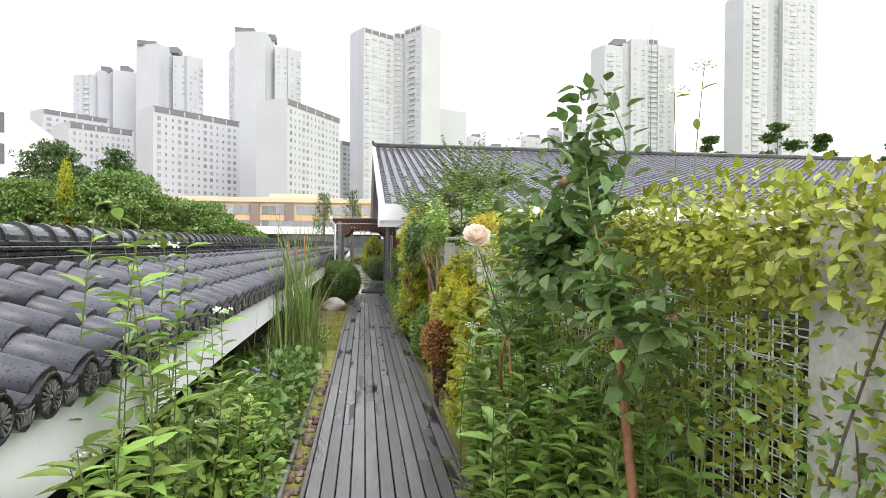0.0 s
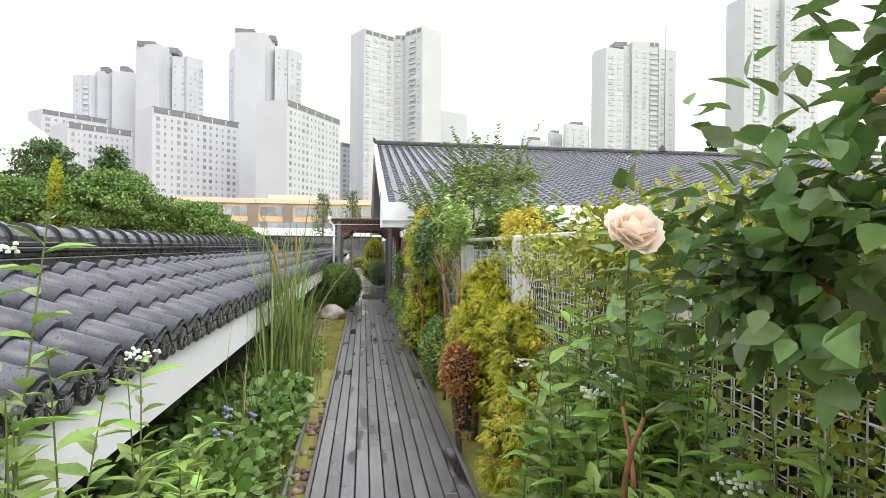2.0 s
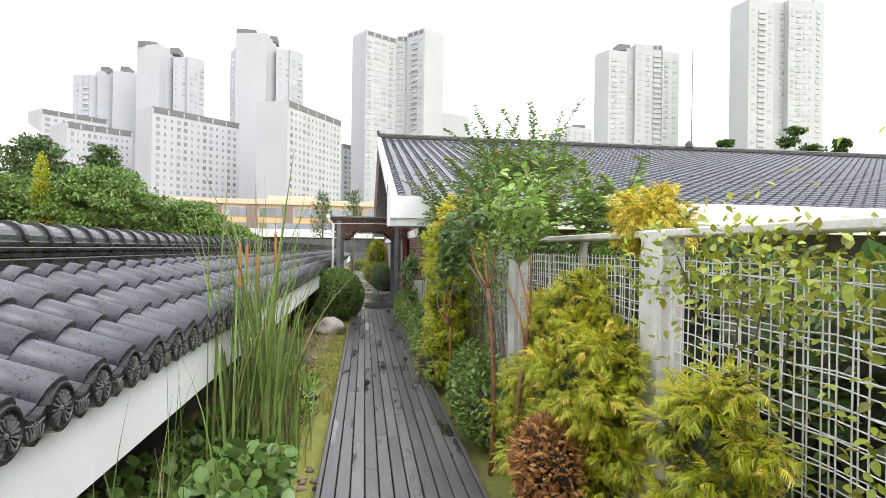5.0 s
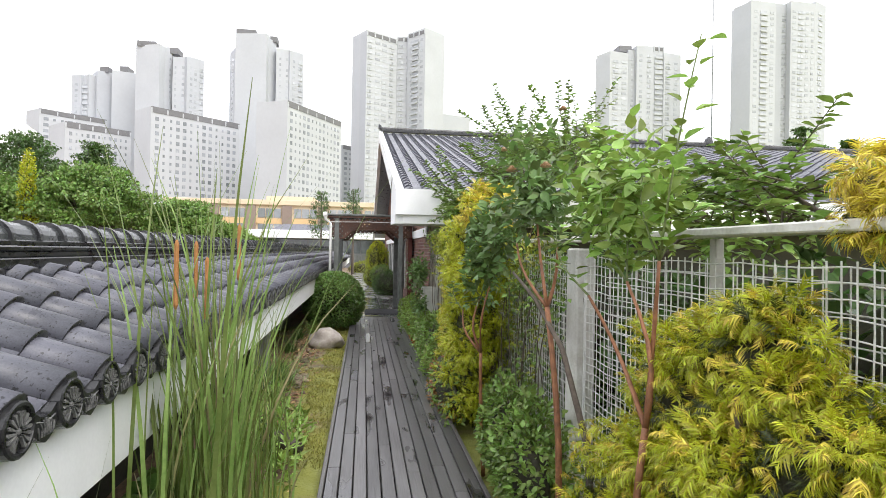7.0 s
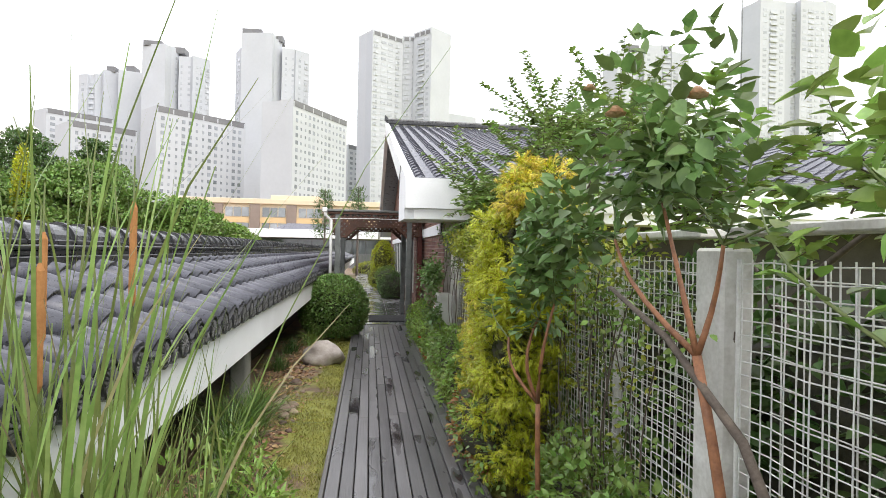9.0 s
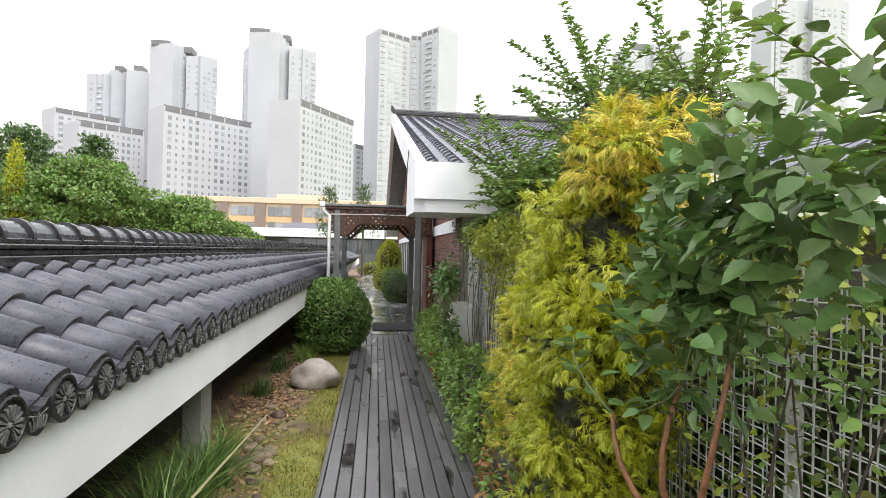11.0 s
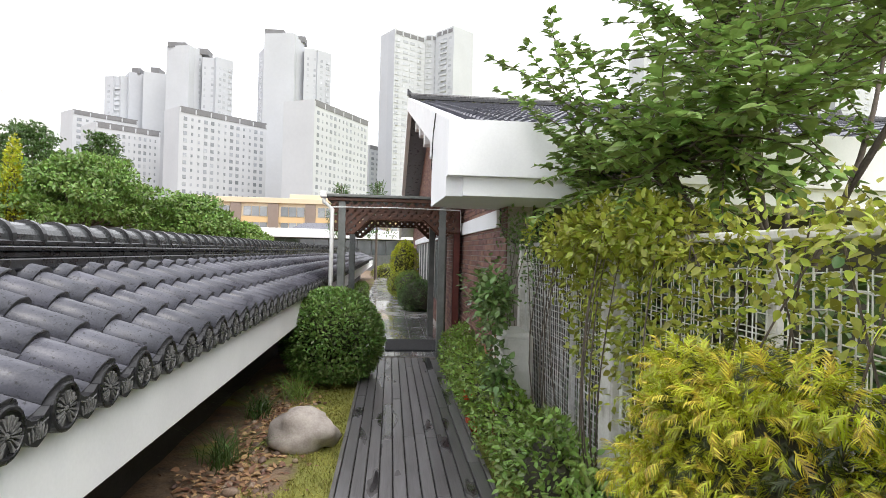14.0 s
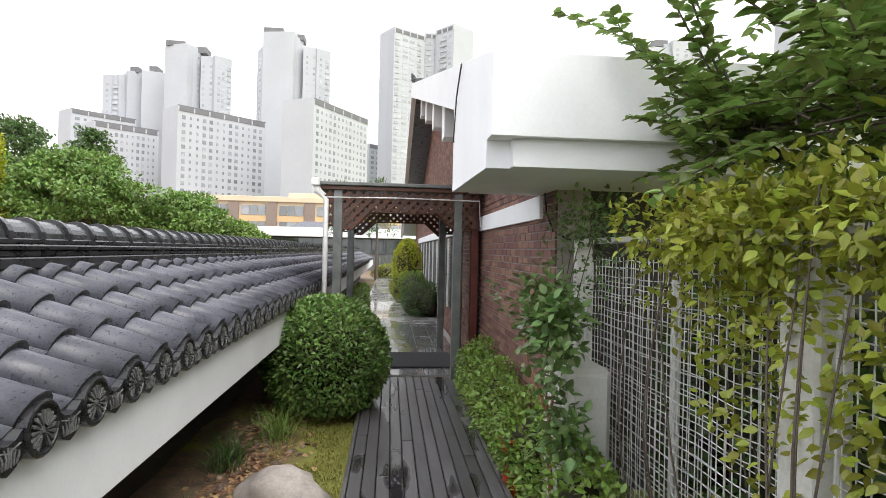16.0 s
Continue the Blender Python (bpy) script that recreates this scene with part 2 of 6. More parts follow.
M["cypress"] = material("golden cypress thread", (0.309, 0.358, 0.015), (0.580, 0.580, 0.039), **LEAF)
M["cypress_gold"] = material("bright gold cypress thread", (0.52, 0.42, 0.035), (0.78, 0.62, 0.10), **LEAF)
# inner sprays: greener than the tips, and darkened for shade inside the shrub
M["cypress_in"] = material("shade-darkened inner cypress green", (0.032, 0.045, 0.008), (0.075, 0.09, 0.015), **LEAF)
M["reed"] = material("green reed blade", (0.13, 0.20, 0.045), (0.26, 0.33, 0.10), **LEAF)
M["reed_dry"] = material("dry reed blade", (0.30, 0.26, 0.13), (0.45, 0.40, 0.22), **LEAF)
M["spike"] = material("brown cattail spike", (0.30, 0.13, 0.04), (0.42, 0.2, 0.07), 30, (0.8, 0.95), 0.3, 150)
M["petal"] = material("peach rose petal", (0.92, 0.79, 0.66), (0.96, 0.90, 0.83), 20, (0.5, 0.7), 0.1, 80, leafy=0.5)
M["petal_faded"] = material("faded rose petal", (0.45, 0.26, 0.13), (0.6, 0.42, 0.28), 20, (0.6, 0.8), 0.2, 80)
M["petal_white"] = material("white flower head", (0.6, 0.64, 0.52), (0.78, 0.8, 0.7), 20, (0.6, 0.8), 0.1, 80)
M["petal_lilac"] = material("lilac pond flower", (0.36, 0.34, 0.62), (0.5, 0.48, 0.75), 20, (0.6, 0.8), 0.1, 80, leafy=0.3)
M["petal_orange"] = material("orange red flower", (0.6, 0.07, 0.02), (0.75, 0.14, 0.04), 20, (0.5, 0.7), 0.1, 80)
M["pot"] = material("red plastic pot", (0.5, 0.05, 0.02), (0.6, 0.08, 0.03), 8, (0.35, 0.5), 0.05, 60)
M["unit"] = material("aged white appliance enamel", (0.55, 0.54, 0.5), (0.7, 0.69, 0.66), 5, (0.4, 0.6), 0.05, 60, stains=0.2)
M["log"] = material("rotten dark log", (0.03, 0.022, 0.018), (0.12, 0.095, 0.08), 14, (0.7, 0.9), 0.8, 60, bump_dist=0.02)


# ---- mesh helpers ----
class Geo:
    """Collects faces of one mesh in world places."""

    def __init__(self):
        self.v, self.f = [], []

    def poly(self, points):
        k = len(self.v)
        self.v += [tuple(p) for p in points]
        self.f.append(tuple(range(k, k + len(points))))
        return self

    def box(self, x0, x1, y0, y1, z0, z1, c=0.0):
        k = len(self.v)
        if c <= 0:
            self.v += [(x, y, z) for z in (z0, z1) for y in (y0, y1) for x in (x0, x1)]
            self.f += [tuple(k + i for i in q) for q in ((0, 2, 3, 1), (4, 5, 7, 6), (0, 1, 5, 4), (2, 6, 7, 3), (0, 4, 6, 2), (1, 3, 7, 5))]
            return self
        # chamfered along all edges
        ids = {}
        lo, hi = (x0, y0, z0), (x1, y1, z1)
        for corner in range(8):
            s = [(corner >> a) & 1 for a in range(3)]
            for a in range(3):
                q = [(hi[b] if s[b] else lo[b]) if b == a else (hi[b] - c if s[b] else lo[b] + c) for b in range(3)]
                ids[(corner, a)] = len(self.v)
                self.v.append(tuple(q))
        for a in range(3):
            b, d = (a + 1) % 3, (a + 2) % 3
            for side in (0, 1):
                ring = [(0, 0), (1, 0), (1, 1), (0, 1)]
                q = [ids[((side << a) | (i << b) | (j << d), a)] for i, j in ring]
                self.f.append(tuple(q if side else q[::-1]))
            for i in (0, 1):
                for j in (0, 1):
                    c0, c1 = (i << b) | (j << d), (i << b) | (j << d) | (1 << a)
                    q = [ids[(c0, b)], ids[(c1, b)], ids[(c1, d)], ids[(c0, d)]]
                    self.f.append(tuple(q if i != j else q[::-1]))
        for corner in range(8):
            self.f.append(tuple(ids[(corner, a)] for a in range(3)))
        return self

    def tube(self, points, radii, sides=6, cap=True):
        pts = [Vector(p) for p in points]
        if not hasattr(radii, "__len__"):
            radii = [radii] * len(pts)
        k = len(self.v)
        for i, p in enumerate(pts):
            d = (pts[min(i + 1, len(pts) - 1)] - pts[max(i - 1, 0)]).normalized()
            u = d.orthogonal().normalized() if abs(d.z) > 0.9 else d.cross(Vector((0, 0, 1))).normalized()
            w = d.cross(u)
            for s in range(sides):
                a = 2 * math.pi * s / sides
                self.v.append(tuple(p + (u * math.cos(a) + w * math.sin(a)) * radii[i]))
        for i in range(len(pts) - 1):
            for s in range(sides):
                a, b = k + i * sides + s, k + i * sides + (s + 1) % sides
                self.f.append((a, b, b + sides, a + sides))
        if cap:
            self.f.append(tuple(k + s for s in range(sides))[::-1])
            self.f.append(tuple(k + (len(pts) - 1) * sides + s for s in range(sides)))
        return self

    def blob(self, c, r, seed, rings=8, sides=12, rough=0.15, flat=0.0):
        """A lumpy closed stone-like form."""
        k = len(self.v)
        for i in range(rings + 1):
            th = math.pi * i / rings
            for s in range(sides):
                a = 2 * math.pi * s / sides
                d = Vector((math.sin(th) * math.cos(a), math.sin(th) * math.sin(a), math.cos(th)))
                g = 1 + rough * (noise.noise(d * 1.3 + Vector((seed * 7.1, seed * 3.3, 0))) * 1.4 + 0.5 * noise.noise(d * 3 + Vector((0, seed * 5.7, 1))))
                self.v.append((c[0] + r[0] * d.x * g, c[1] + r[1] * d.y * g, c[2] + r[2] * max(d.z, -0.6 - flat) * g))
        for i in range(rings):
            for s in range(sides):
                a, b = k + i * sides + s, k + i * sides + (s + 1) % sides
                self.f.append((a, a + sides, b + sides, b))
        return self

    def mesh(self, name, mat, origin=(0, 0, 0), smooth=False):
        me = bpy.data.meshes.new(name)
        o = Vector(origin)
        me.from_pydata([(p[0] - o.x, p[1] - o.y, p[2] - o.z) for p in self.v], [], self.f)
        me.materials.append(mat)
        if smooth:
            me.polygons.foreach_set("use_smooth", [True] * len(me.polygons))
        me.validate()
        return me


def thing(name, base, label, category, group="", kind=""):
    ob = new(name)
    ob.empty_display_size = 0.1
    ob.location = base
    return tagged(ob, label, category, group, kind)


def origin_of(ob):
    o = Vector((0, 0, 0))
    while ob:
        o += ob.location
        ob = ob.parent
    return o


def put(name, me, parent=None, m=None, label="", kind=""):
    ob = new(name, me)
    if parent:
        ob.parent = parent
    if m is not None:
        ob.matrix_basis = m
    return tagged(ob, label, kind=kind)


def part(name, geo, mat, parent, label="", smooth=False, kind=""):
    return put(name, geo.mesh(name, mat, origin_of(parent), smooth), parent, None, label, kind)


def solid(name, geo, mat, label, category, kind="", group="", smooth=False, base=(0, 0, 0)):
    ob = put(name, geo.mesh(name, mat, base, smooth), None, Matrix.Translation(base))
    return tagged(ob, label, category, group, kind)


def mesh_from(name, verts, tris, mat, smooth=True):
    """A mesh from arrays of vertices and triangles."""
    me = bpy.data.meshes.new(name)
    nv, nf = len(verts), len(tris)
    me.vertices.add(nv)
    me.vertices.foreach_set("co", np.asarray(verts, np.float32).ravel())
    me.loops.add(nf * 3)
    me.loops.foreach_set("vertex_index", np.asarray(tris, np.int32).ravel())
    me.polygons.add(nf)
    me.polygons.foreach_set("loop_start", np.arange(0, nf * 3, 3, dtype=np.int32))
    me.polygons.foreach_set("loop_total", np.full(nf, 3, np.int32))
    me.polygons.foreach_set("use_smooth", np.full(nf, smooth))
    me.materials.append(mat)
    me.update(calc_edges=True)
    return me


# ---- leaf shapes: y along the leaf, x across, z up; unit length ----
def leaf_shape(width, fold=0.10, droop=0.12, round_tip=False):
    """A leaf folded along its rib, with rounded sides."""
    at = (0.18, 0.45, 0.75) if round_tip else (0.16, 0.4, 0.72)
    wide = (0.72, 1.0, 0.8) if round_tip else (0.66, 1.0, 0.62)
    v, t = [(0, 0, 0)], []
    for f, w in zip(at, wide):
        sag = droop * f * f
        v += [(0, f, -0.3 * fold - sag), (-width / 2 * w, f, fold * w - sag), (width / 2 * w, f, fold * w - sag)]
    v.append((0, 1, -droop))
    t += [(0, 1, 2), (0, 3, 1)]
    for k in (1, 4):
        t += [(k, k + 3, k + 1), (k + 3, k + 4, k + 1), (k, k + 2, k + 3), (k + 2, k + 5, k + 3)]
    t += [(7, 10, 8), (7, 9, 10)]
    return np.array(v), np.array(t)


def spray_shape(seed, threads=6):
    """A drooping spray of thin cypress threads."""
    rnd = random.Random(seed)
    v, t = [], []

    def strip(p, d, n, length, w, sag):
        k = len(v)
        side = d.cross(n).normalized() * w
        for f, g in ((0.0, 1.0), (0.55, 0.85)):
            c = p + d * length * f + Vector((0, 0, -sag * f * f))
            v.append(tuple(c - side * g))
            v.append(tuple(c + side * g))
        v.append(tuple(p + d * length + Vector((0, 0, -sag))))
        t.append((k, k + 1, k + 3))
        t.append((k, k + 3, k + 2))
        t.append((k + 2, k + 3, k + 4))

    up = Vector((0, 0, 1))
    strip(Vector((0, 0, 0)), Vector((0, 1, 0.1)), up, 0.95, 0.026, 0.5)
    for i in range(threads):
        f = 0.12 + 0.75 * i / threads
        s = 1 if i % 2 else -1
        d = Vector((s * rnd.uniform(0.5, 0.95), 0.8, rnd.uniform(-0.25, 0.3))).normalized()
        n = Vector((rnd.uniform(-0.6, 0.6), rnd.uniform(-0.4, 0.4), 1)).normalized()
        strip(Vector((0, f, 0.1 * f - 0.35 * f * f)), d, n, rnd.uniform(0.28, 0.58) * (1 - 0.35 * f), 0.027, rnd.uniform(0.15, 0.55))
    return np.array(v), np.array(t)


SHAPES = {
    "ovate": leaf_shape(0.62),
    "rose": leaf_shape(0.68, 0.11, 0.16),
    "round": leaf_shape(0.85, 0.06, 0.1, True),
    "lance": leaf_shape(0.34, 0.07, 0.3),
    "narrow": leaf_shape(0.16, 0.03, 0.15),
    "small": leaf_shape(0.5, 0.12, 0.05),
    "spray": spray_shape(1, 15),
    "spray2": spray_shape(2, 15),
}


def place_leaves(shape, P, D, N, S):
    """Copies of a leaf shape at points P, along D, facing N, of sizes S, as vertices and triangles."""
    v, t = SHAPES[shape]
    D = D / np.linalg.norm(D, axis=1, keepdims=True)
    X = np.cross(D, N)
    X /= np.linalg.norm(X, axis=1, keepdims=True) + 1e-9
    Z = np.cross(X, D)
    V = P[:, None, :] + S[:, None, None] * (v[None, :, 0:1] * X[:, None] + v[None, :, 1:2] * D[:, None] + v[None, :, 2:3] * Z[:, None])
    T = t[None] + (np.arange(len(P)) * len(v))[:, None, None]
    return V.reshape(-1, 3), T.reshape(-1, 3)


def lumpy_points(rng, c, r, n, lumps=10, depth=0.45, bump=0.35):
    """Points in the outer shell of an uneven ellipsoid, and the outward way there."""
    d = rng.normal(size=(n, 3))
    d /= np.linalg.norm(d, axis=1, keepdims=True)
    k = rng.normal(size=(lumps, 3))
    k /= np.linalg.norm(k, axis=1, keepdims=True)
    g = np.zeros(n)
    for q in k:
        g += np.exp(-6 * (1 - d @ q)) * rng.uniform(0.5, 1.0)
    scale = (1 - bump * 0.6 + bump * np.minimum(g, 1.4)) * (1 - depth * rng.random(n) ** 1.6)
    return np.array(c) + d * np.array(r) * scale[:, None], d / np.array(r) * min(r)


def foliage(name, clumps, shape, size, mat, parent, seed, droop=0.0, upward=0.2, spread=0.7, depth=0.45, bump=0.35, floor=0.0, label="", kind="stuff", lumps=10):
    """Leaves over uneven clumps (centre, radii, count), one mesh under a plant."""
    rng = np.random.default_rng(seed)
    Vs, Ts, k = [], [], 0
    for c, r, n in clumps:
        P, O = lumpy_points(rng, c, r, n, lumps, depth, bump)
        keep = P[:, 2] > floor
        P, O = P[keep], O[keep]
        O = O / np.linalg.norm(O, axis=1, keepdims=True)
        D = O + rng.normal(size=P.shape) * spread + np.array((0, 0, upward - droop))
        N = O * 0.6 + np.array((0, 0, 0.9)) + rng.normal(size=P.shape) * 0.35
        S = rng.uniform(size[0], size[1], len(P))
        V, T = place_leaves(shape, P, D, N, S)
        Vs.append(V)
        Ts.append(T + k)
        k += len(V)
    V, T = np.concatenate(Vs), np.concatenate(Ts)
    me = mesh_from(name, V - np.array(origin_of(parent)), T, mat)
    return put(name, me, parent, None, label, kind)


def blades(name, roots, length, width, mat, parent, seed, lean=0.15, bend=0.3, segs=5, label="", kind="stuff"):
    """Thin bending blades from the roots up."""
    rng = np.random.default_rng(seed)
    n = len(roots)
    L = rng.uniform(length[0], length[1], n)
    a = rng.uniform(0, 2 * np.pi, n)
    tilt = np.abs(rng.normal(size=n)) * lean
    curl = rng.uniform(0.1, 1, n) * bend
    way = np.stack([np.cos(a), np.sin(a), np.zeros(n)], 1)
    b = a + rng.uniform(0.6, 2.4, n)
    side = np.stack([np.cos(b), np.sin(b), np.zeros(n)], 1)
    W = rng.uniform(width[0], width[1], n)
    V = np.zeros((n, 2 * (segs + 1), 3))
    for i in range(segs + 1):
        f = i / segs
        c = roots + way * ((tilt * f + curl * f ** 3) * L)[:, None]
        c[:, 2] += L * (f - 0.35 * curl * f ** 3)
        w = (W * (1 - 0.9 * f ** 2) / 2)[:, None]
        V[:, 2 * i] = c - side * w
        V[:, 2 * i + 1] = c + side * w
    t = []
    for i in range(segs):
        q = 2 * i
        t += [(q, q + 1, q + 3), (q, q + 3, q + 2)]
    T = np.array(t)[None] + (np.arange(n) * 2 * (segs + 1))[:, None, None]
    me = mesh_from(name, V.reshape(-1, 3) - np.array(origin_of(parent)), T.reshape(-1, 3), mat)
    return put(name, me, parent, None, label, kind)



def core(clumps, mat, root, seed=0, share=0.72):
    """A bush's inner mass, whose dark colour puts shade between the leaves."""
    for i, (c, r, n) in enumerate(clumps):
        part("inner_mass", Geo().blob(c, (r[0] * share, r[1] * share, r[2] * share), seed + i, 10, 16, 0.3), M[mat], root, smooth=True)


def leafy_shoots(root, stems, per, size, shape, mat, seed, name="leaves", start=0.1, droop=0.0):
    """Leaves set round many stems (lists of points), joined into one mesh under a plant."""
    rng = np.random.default_rng(seed)
    P, D, N = [], [], []
    for pts in stems:
        for i in range(per):
            f = start + (1 - start) * (i + rng.random()) / per
            x = f * (len(pts) - 1)
            a = min(int(x), len(pts) - 2)
            p = pts[a].lerp(pts[a + 1], x - a)
            along = (pts[a + 1] - pts[a]).normalized()
            ang = i * 2.4 + rng.uniform(-0.5, 0.5)
            d = Vector((math.cos(ang), math.sin(ang), rng.uniform(-0.2, 0.45) - droop)) * 0.9 + along * 0.4
            P.append(tuple(p))
            D.append(tuple(d))
            N.append((rng.normal() * 0.3, rng.normal() * 0.3, 1.0))
    P, D, N = np.array(P), np.array(D), np.array(N)
    V, T = place_leaves(shape, P, D, N, rng.uniform(size[0], size[1], len(P)))
    return put(name, mesh_from(name, V - np.array(origin_of(root)), T, M[mat]), root, None, "", "stuff")


# ---- ground ----
def ground_height(x, y):
    near = max(0.0, 1 - max(abs(x) - 6, 0) / 10) * max(0.0, 1 - max(abs(y - 12) - 20, 0) / 10)
    return -0.11 + 0.035 * near * noise.noise(Vector((x * 1.7, y * 1.7, 0))) + 0.015 * near * noise.noise(Vector((x * 6, y * 6, 3)))


g = Geo()
xs = [-2500, -200, -40, -12, -6] + [-3 + 0.2 * i for i in range(41)] + [8, 16, 40, 200, 2500]
ys = [-2500, -60, -15, -4] + [-2 + 0.25 * i for i in range(105)] + [28, 36, 50, 80, 200, 700, 3000]
for y in ys:
    for x in xs:
        g.v.append((x, y, ground_height(x, y)))
for j in range(len(ys) - 1):
    for i in range(len(xs) - 1):
        k = j * len(xs) + i
        g.f.append((k, k + 1, k + 1 + len(xs), k + len(xs)))
M["ground"] = material("damp soil with moss", (0.085, 0.056, 0.036), (0.27, 0.185, 0.12), 6, (0.6, 0.95), 0.9, 45, bump_dist=0.03)
gm = M["ground"].node_tree
gp = gm.nodes["Principled BSDF"]
gn = gm.nodes.new("ShaderNodeTexNoise")
gn.inputs["Scale"].default_value, gn.inputs["Detail"].default_value = 1.6, 7
ggeo = gm.nodes.new("ShaderNodeNewGeometry")
gm.links.new(ggeo.outputs["Position"], gn.inputs["Vector"])
gr = gm.nodes.new("ShaderNodeMapRange")
gr.inputs["From Min"].default_value, gr.inputs["From Max"].default_value = 0.42, 0.56
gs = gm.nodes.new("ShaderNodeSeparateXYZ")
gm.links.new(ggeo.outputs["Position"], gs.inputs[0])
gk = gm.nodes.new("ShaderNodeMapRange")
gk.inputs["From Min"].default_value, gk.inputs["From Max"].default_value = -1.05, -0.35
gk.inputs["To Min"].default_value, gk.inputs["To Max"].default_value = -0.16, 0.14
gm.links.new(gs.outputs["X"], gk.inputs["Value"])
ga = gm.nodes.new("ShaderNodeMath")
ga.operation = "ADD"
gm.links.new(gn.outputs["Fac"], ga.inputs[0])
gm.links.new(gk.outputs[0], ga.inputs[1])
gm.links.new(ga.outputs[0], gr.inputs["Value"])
gx = gm.nodes.new("ShaderNodeMix")
gx.data_type = "RGBA"
gx.inputs["B"].default_value = (0.25, 0.26, 0.055, 1)
gm.links.new(gr.outputs[0], gx.inputs["Factor"])
gm.links.new(gp.inputs["Base Color"].links[0].from_socket, gx.inputs["A"])
gm.links.new(gx.outputs["Result"], gp.inputs["Base Color"])
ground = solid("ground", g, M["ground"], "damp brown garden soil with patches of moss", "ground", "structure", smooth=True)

# ---- left building: roof body, fascia, wall ----
ROOF_Y0, ROOF_Y1 = -4.0, 47.0
EAVE_X, EAVE_Z, SLOPE = -0.865, 1.172, math.atan(0.42)
g = Geo()
for (xa, za), (xb, zb) in (((-0.957, 1.03), (-1.80, 1.41)), ((-1.80, 1.41), (-2.75, 1.01))):
    g.poly([(xa, ROOF_Y0, za), (xa, ROOF_Y1, za), (xb, ROOF_Y1, zb), (xb, ROOF_Y0, zb)])
    g.poly([(xa, ROOF_Y0, za - 0.08), (xb, ROOF_Y0, zb - 0.08), (xb, ROOF_Y1, zb - 0.08), (xa, ROOF_Y1, za - 0.08)])
for y in (ROOF_Y0, ROOF_Y1):
    g.poly([(-0.957, y, 1.03), (-1.80, y, 1.41), (-2.75, y, 1.01), (-2.75, y, 0.93), (-1.80, y, 1.33), (-0.957, y, 0.95)])
roof_left = solid("roof_left", g, M["tile"], "long low roof of grey ribbed clay tiles", "roof", "structure")
solid("fascia_left", Geo().box(-0.955, -0.905, ROOF_Y0, ROOF_Y1, 0.70, 1.03, 0.004), M["white"], "plain white painted eave fascia board", "fascia", "structure")
# soffit and wall below are coloured near-black to give the eave its shade
solid("soffit_left", Geo().box(-1.70, -0.957, ROOF_Y0, ROOF_Y1, 0.73, 0.76), M["dark"], "soffit under the tiled eave, its shade put into the dark colour", "soffit", "structure")
solid("wall_left", Geo().box(-2.60, -1.62, ROOF_Y0, ROOF_Y1, -0.3, 0.95), M["dark"], "low wall under the eave, its shade put into the dark colour", "wall", "structure")
solid("eave_post", Geo().box(-1.22, -1.06, 13.72, 13.95, -0.2, 0.728, 0.015), M["concrete"], "short grey concrete post under the white eave", "post")

# ---- right building ----
G_X, EAVE_Y, RIDGE_Y, RIDGE_Z, FAR_X = 0.61, 15.66, 28.5, 6.2, 27.0


def roof_z(y):
    return 2.62 + (RIDGE_Z - 2.62) * (1 - abs(y - RIDGE_Y) / (RIDGE_Y - EAVE_Y))


hall = thing("hall", (8, 28.5, 0), "brick hall with a grey tiled roof and white concrete eaves", "building", kind="structure")
FAR_Y = 2 * RIDGE_Y - EAVE_Y
g = Geo()
for y0, y1 in ((EAVE_Y + 0.03, RIDGE_Y), (FAR_Y, RIDGE_Y)):
    a = [(0.74, y0, roof_z(y0) - 0.06), (FAR_X, y0, roof_z(y0) - 0.06), (FAR_X, y1, RIDGE_Z - 0.06), (0.74, y1, RIDGE_Z - 0.06)]
    g.poly(a)
    g.poly([(x, y, z - 0.2) for x, y, z in a][::-1])
part("roof_slab", g, M["tile"], hall, "grey roof slab under the tiles")


def prism_x(g, outline, x0, x1):
    """An outline in y and z drawn out along x."""
    g.poly([(x0, y, z) for y, z in outline])
    g.poly([(x1, y, z) for y, z in outline][::-1])
    n = len(outline)
    for i in range(n):
        (ya, za), (yb, zb) = outline[i], outline[(i + 1) % n]
        g.poly([(x0, ya, za), (x1, ya, za), (x1, yb, zb), (x0, yb, zb)])


g = Geo()
prism_x(g, [(EAVE_Y, 2.215), (EAVE_Y, 2.63), (RIDGE_Y, RIDGE_Z + 0.02), (RIDGE_Y, RIDGE_Z - 0.36), (17.42, 2.77), (17.42, 2.11), (15.80, 2.07), (15.80, 2.215)], G_X, 0.735)
part("barge_board", g, M["white"], hall, "white concrete barge with a deep boxed eave end")
g = Geo()
prism_x(g, [(RIDGE_Y, RIDGE_Z + 0.02), (FAR_Y, 2.63), (FAR_Y, 2.25), (RIDGE_Y, RIDGE_Z - 0.36)], G_X, 0.735)
part("barge_board", g, M["white"], hall)
part("eave_fascia", Geo().box(0.7352, FAR_X, EAVE_Y + 0.001, EAVE_Y + 0.16, 2.215, 2.635), M["white"], hall)
part("eave_lip", Geo().box(0.7352, FAR_X, EAVE_Y + 0.06, EAVE_Y + 0.30, 2.07, 2.213), M["white"], hall, "white concrete lip under the eave")
part("eave_soffit", Geo().box(0.737, FAR_X, EAVE_Y + 0.302, 17.4, 2.10, 2.18), M["white"], hall)
for y in (18.9, 20.6, 22.6, 24.8, 27.0):
    z = roof_z(y) - 0.42
    part("purlin_end", Geo().box(0.80, 1.325, y - 0.16, y + 0.16, z - 0.42, z + 0.1, 0.01), M["white"], hall, "white purlin end")
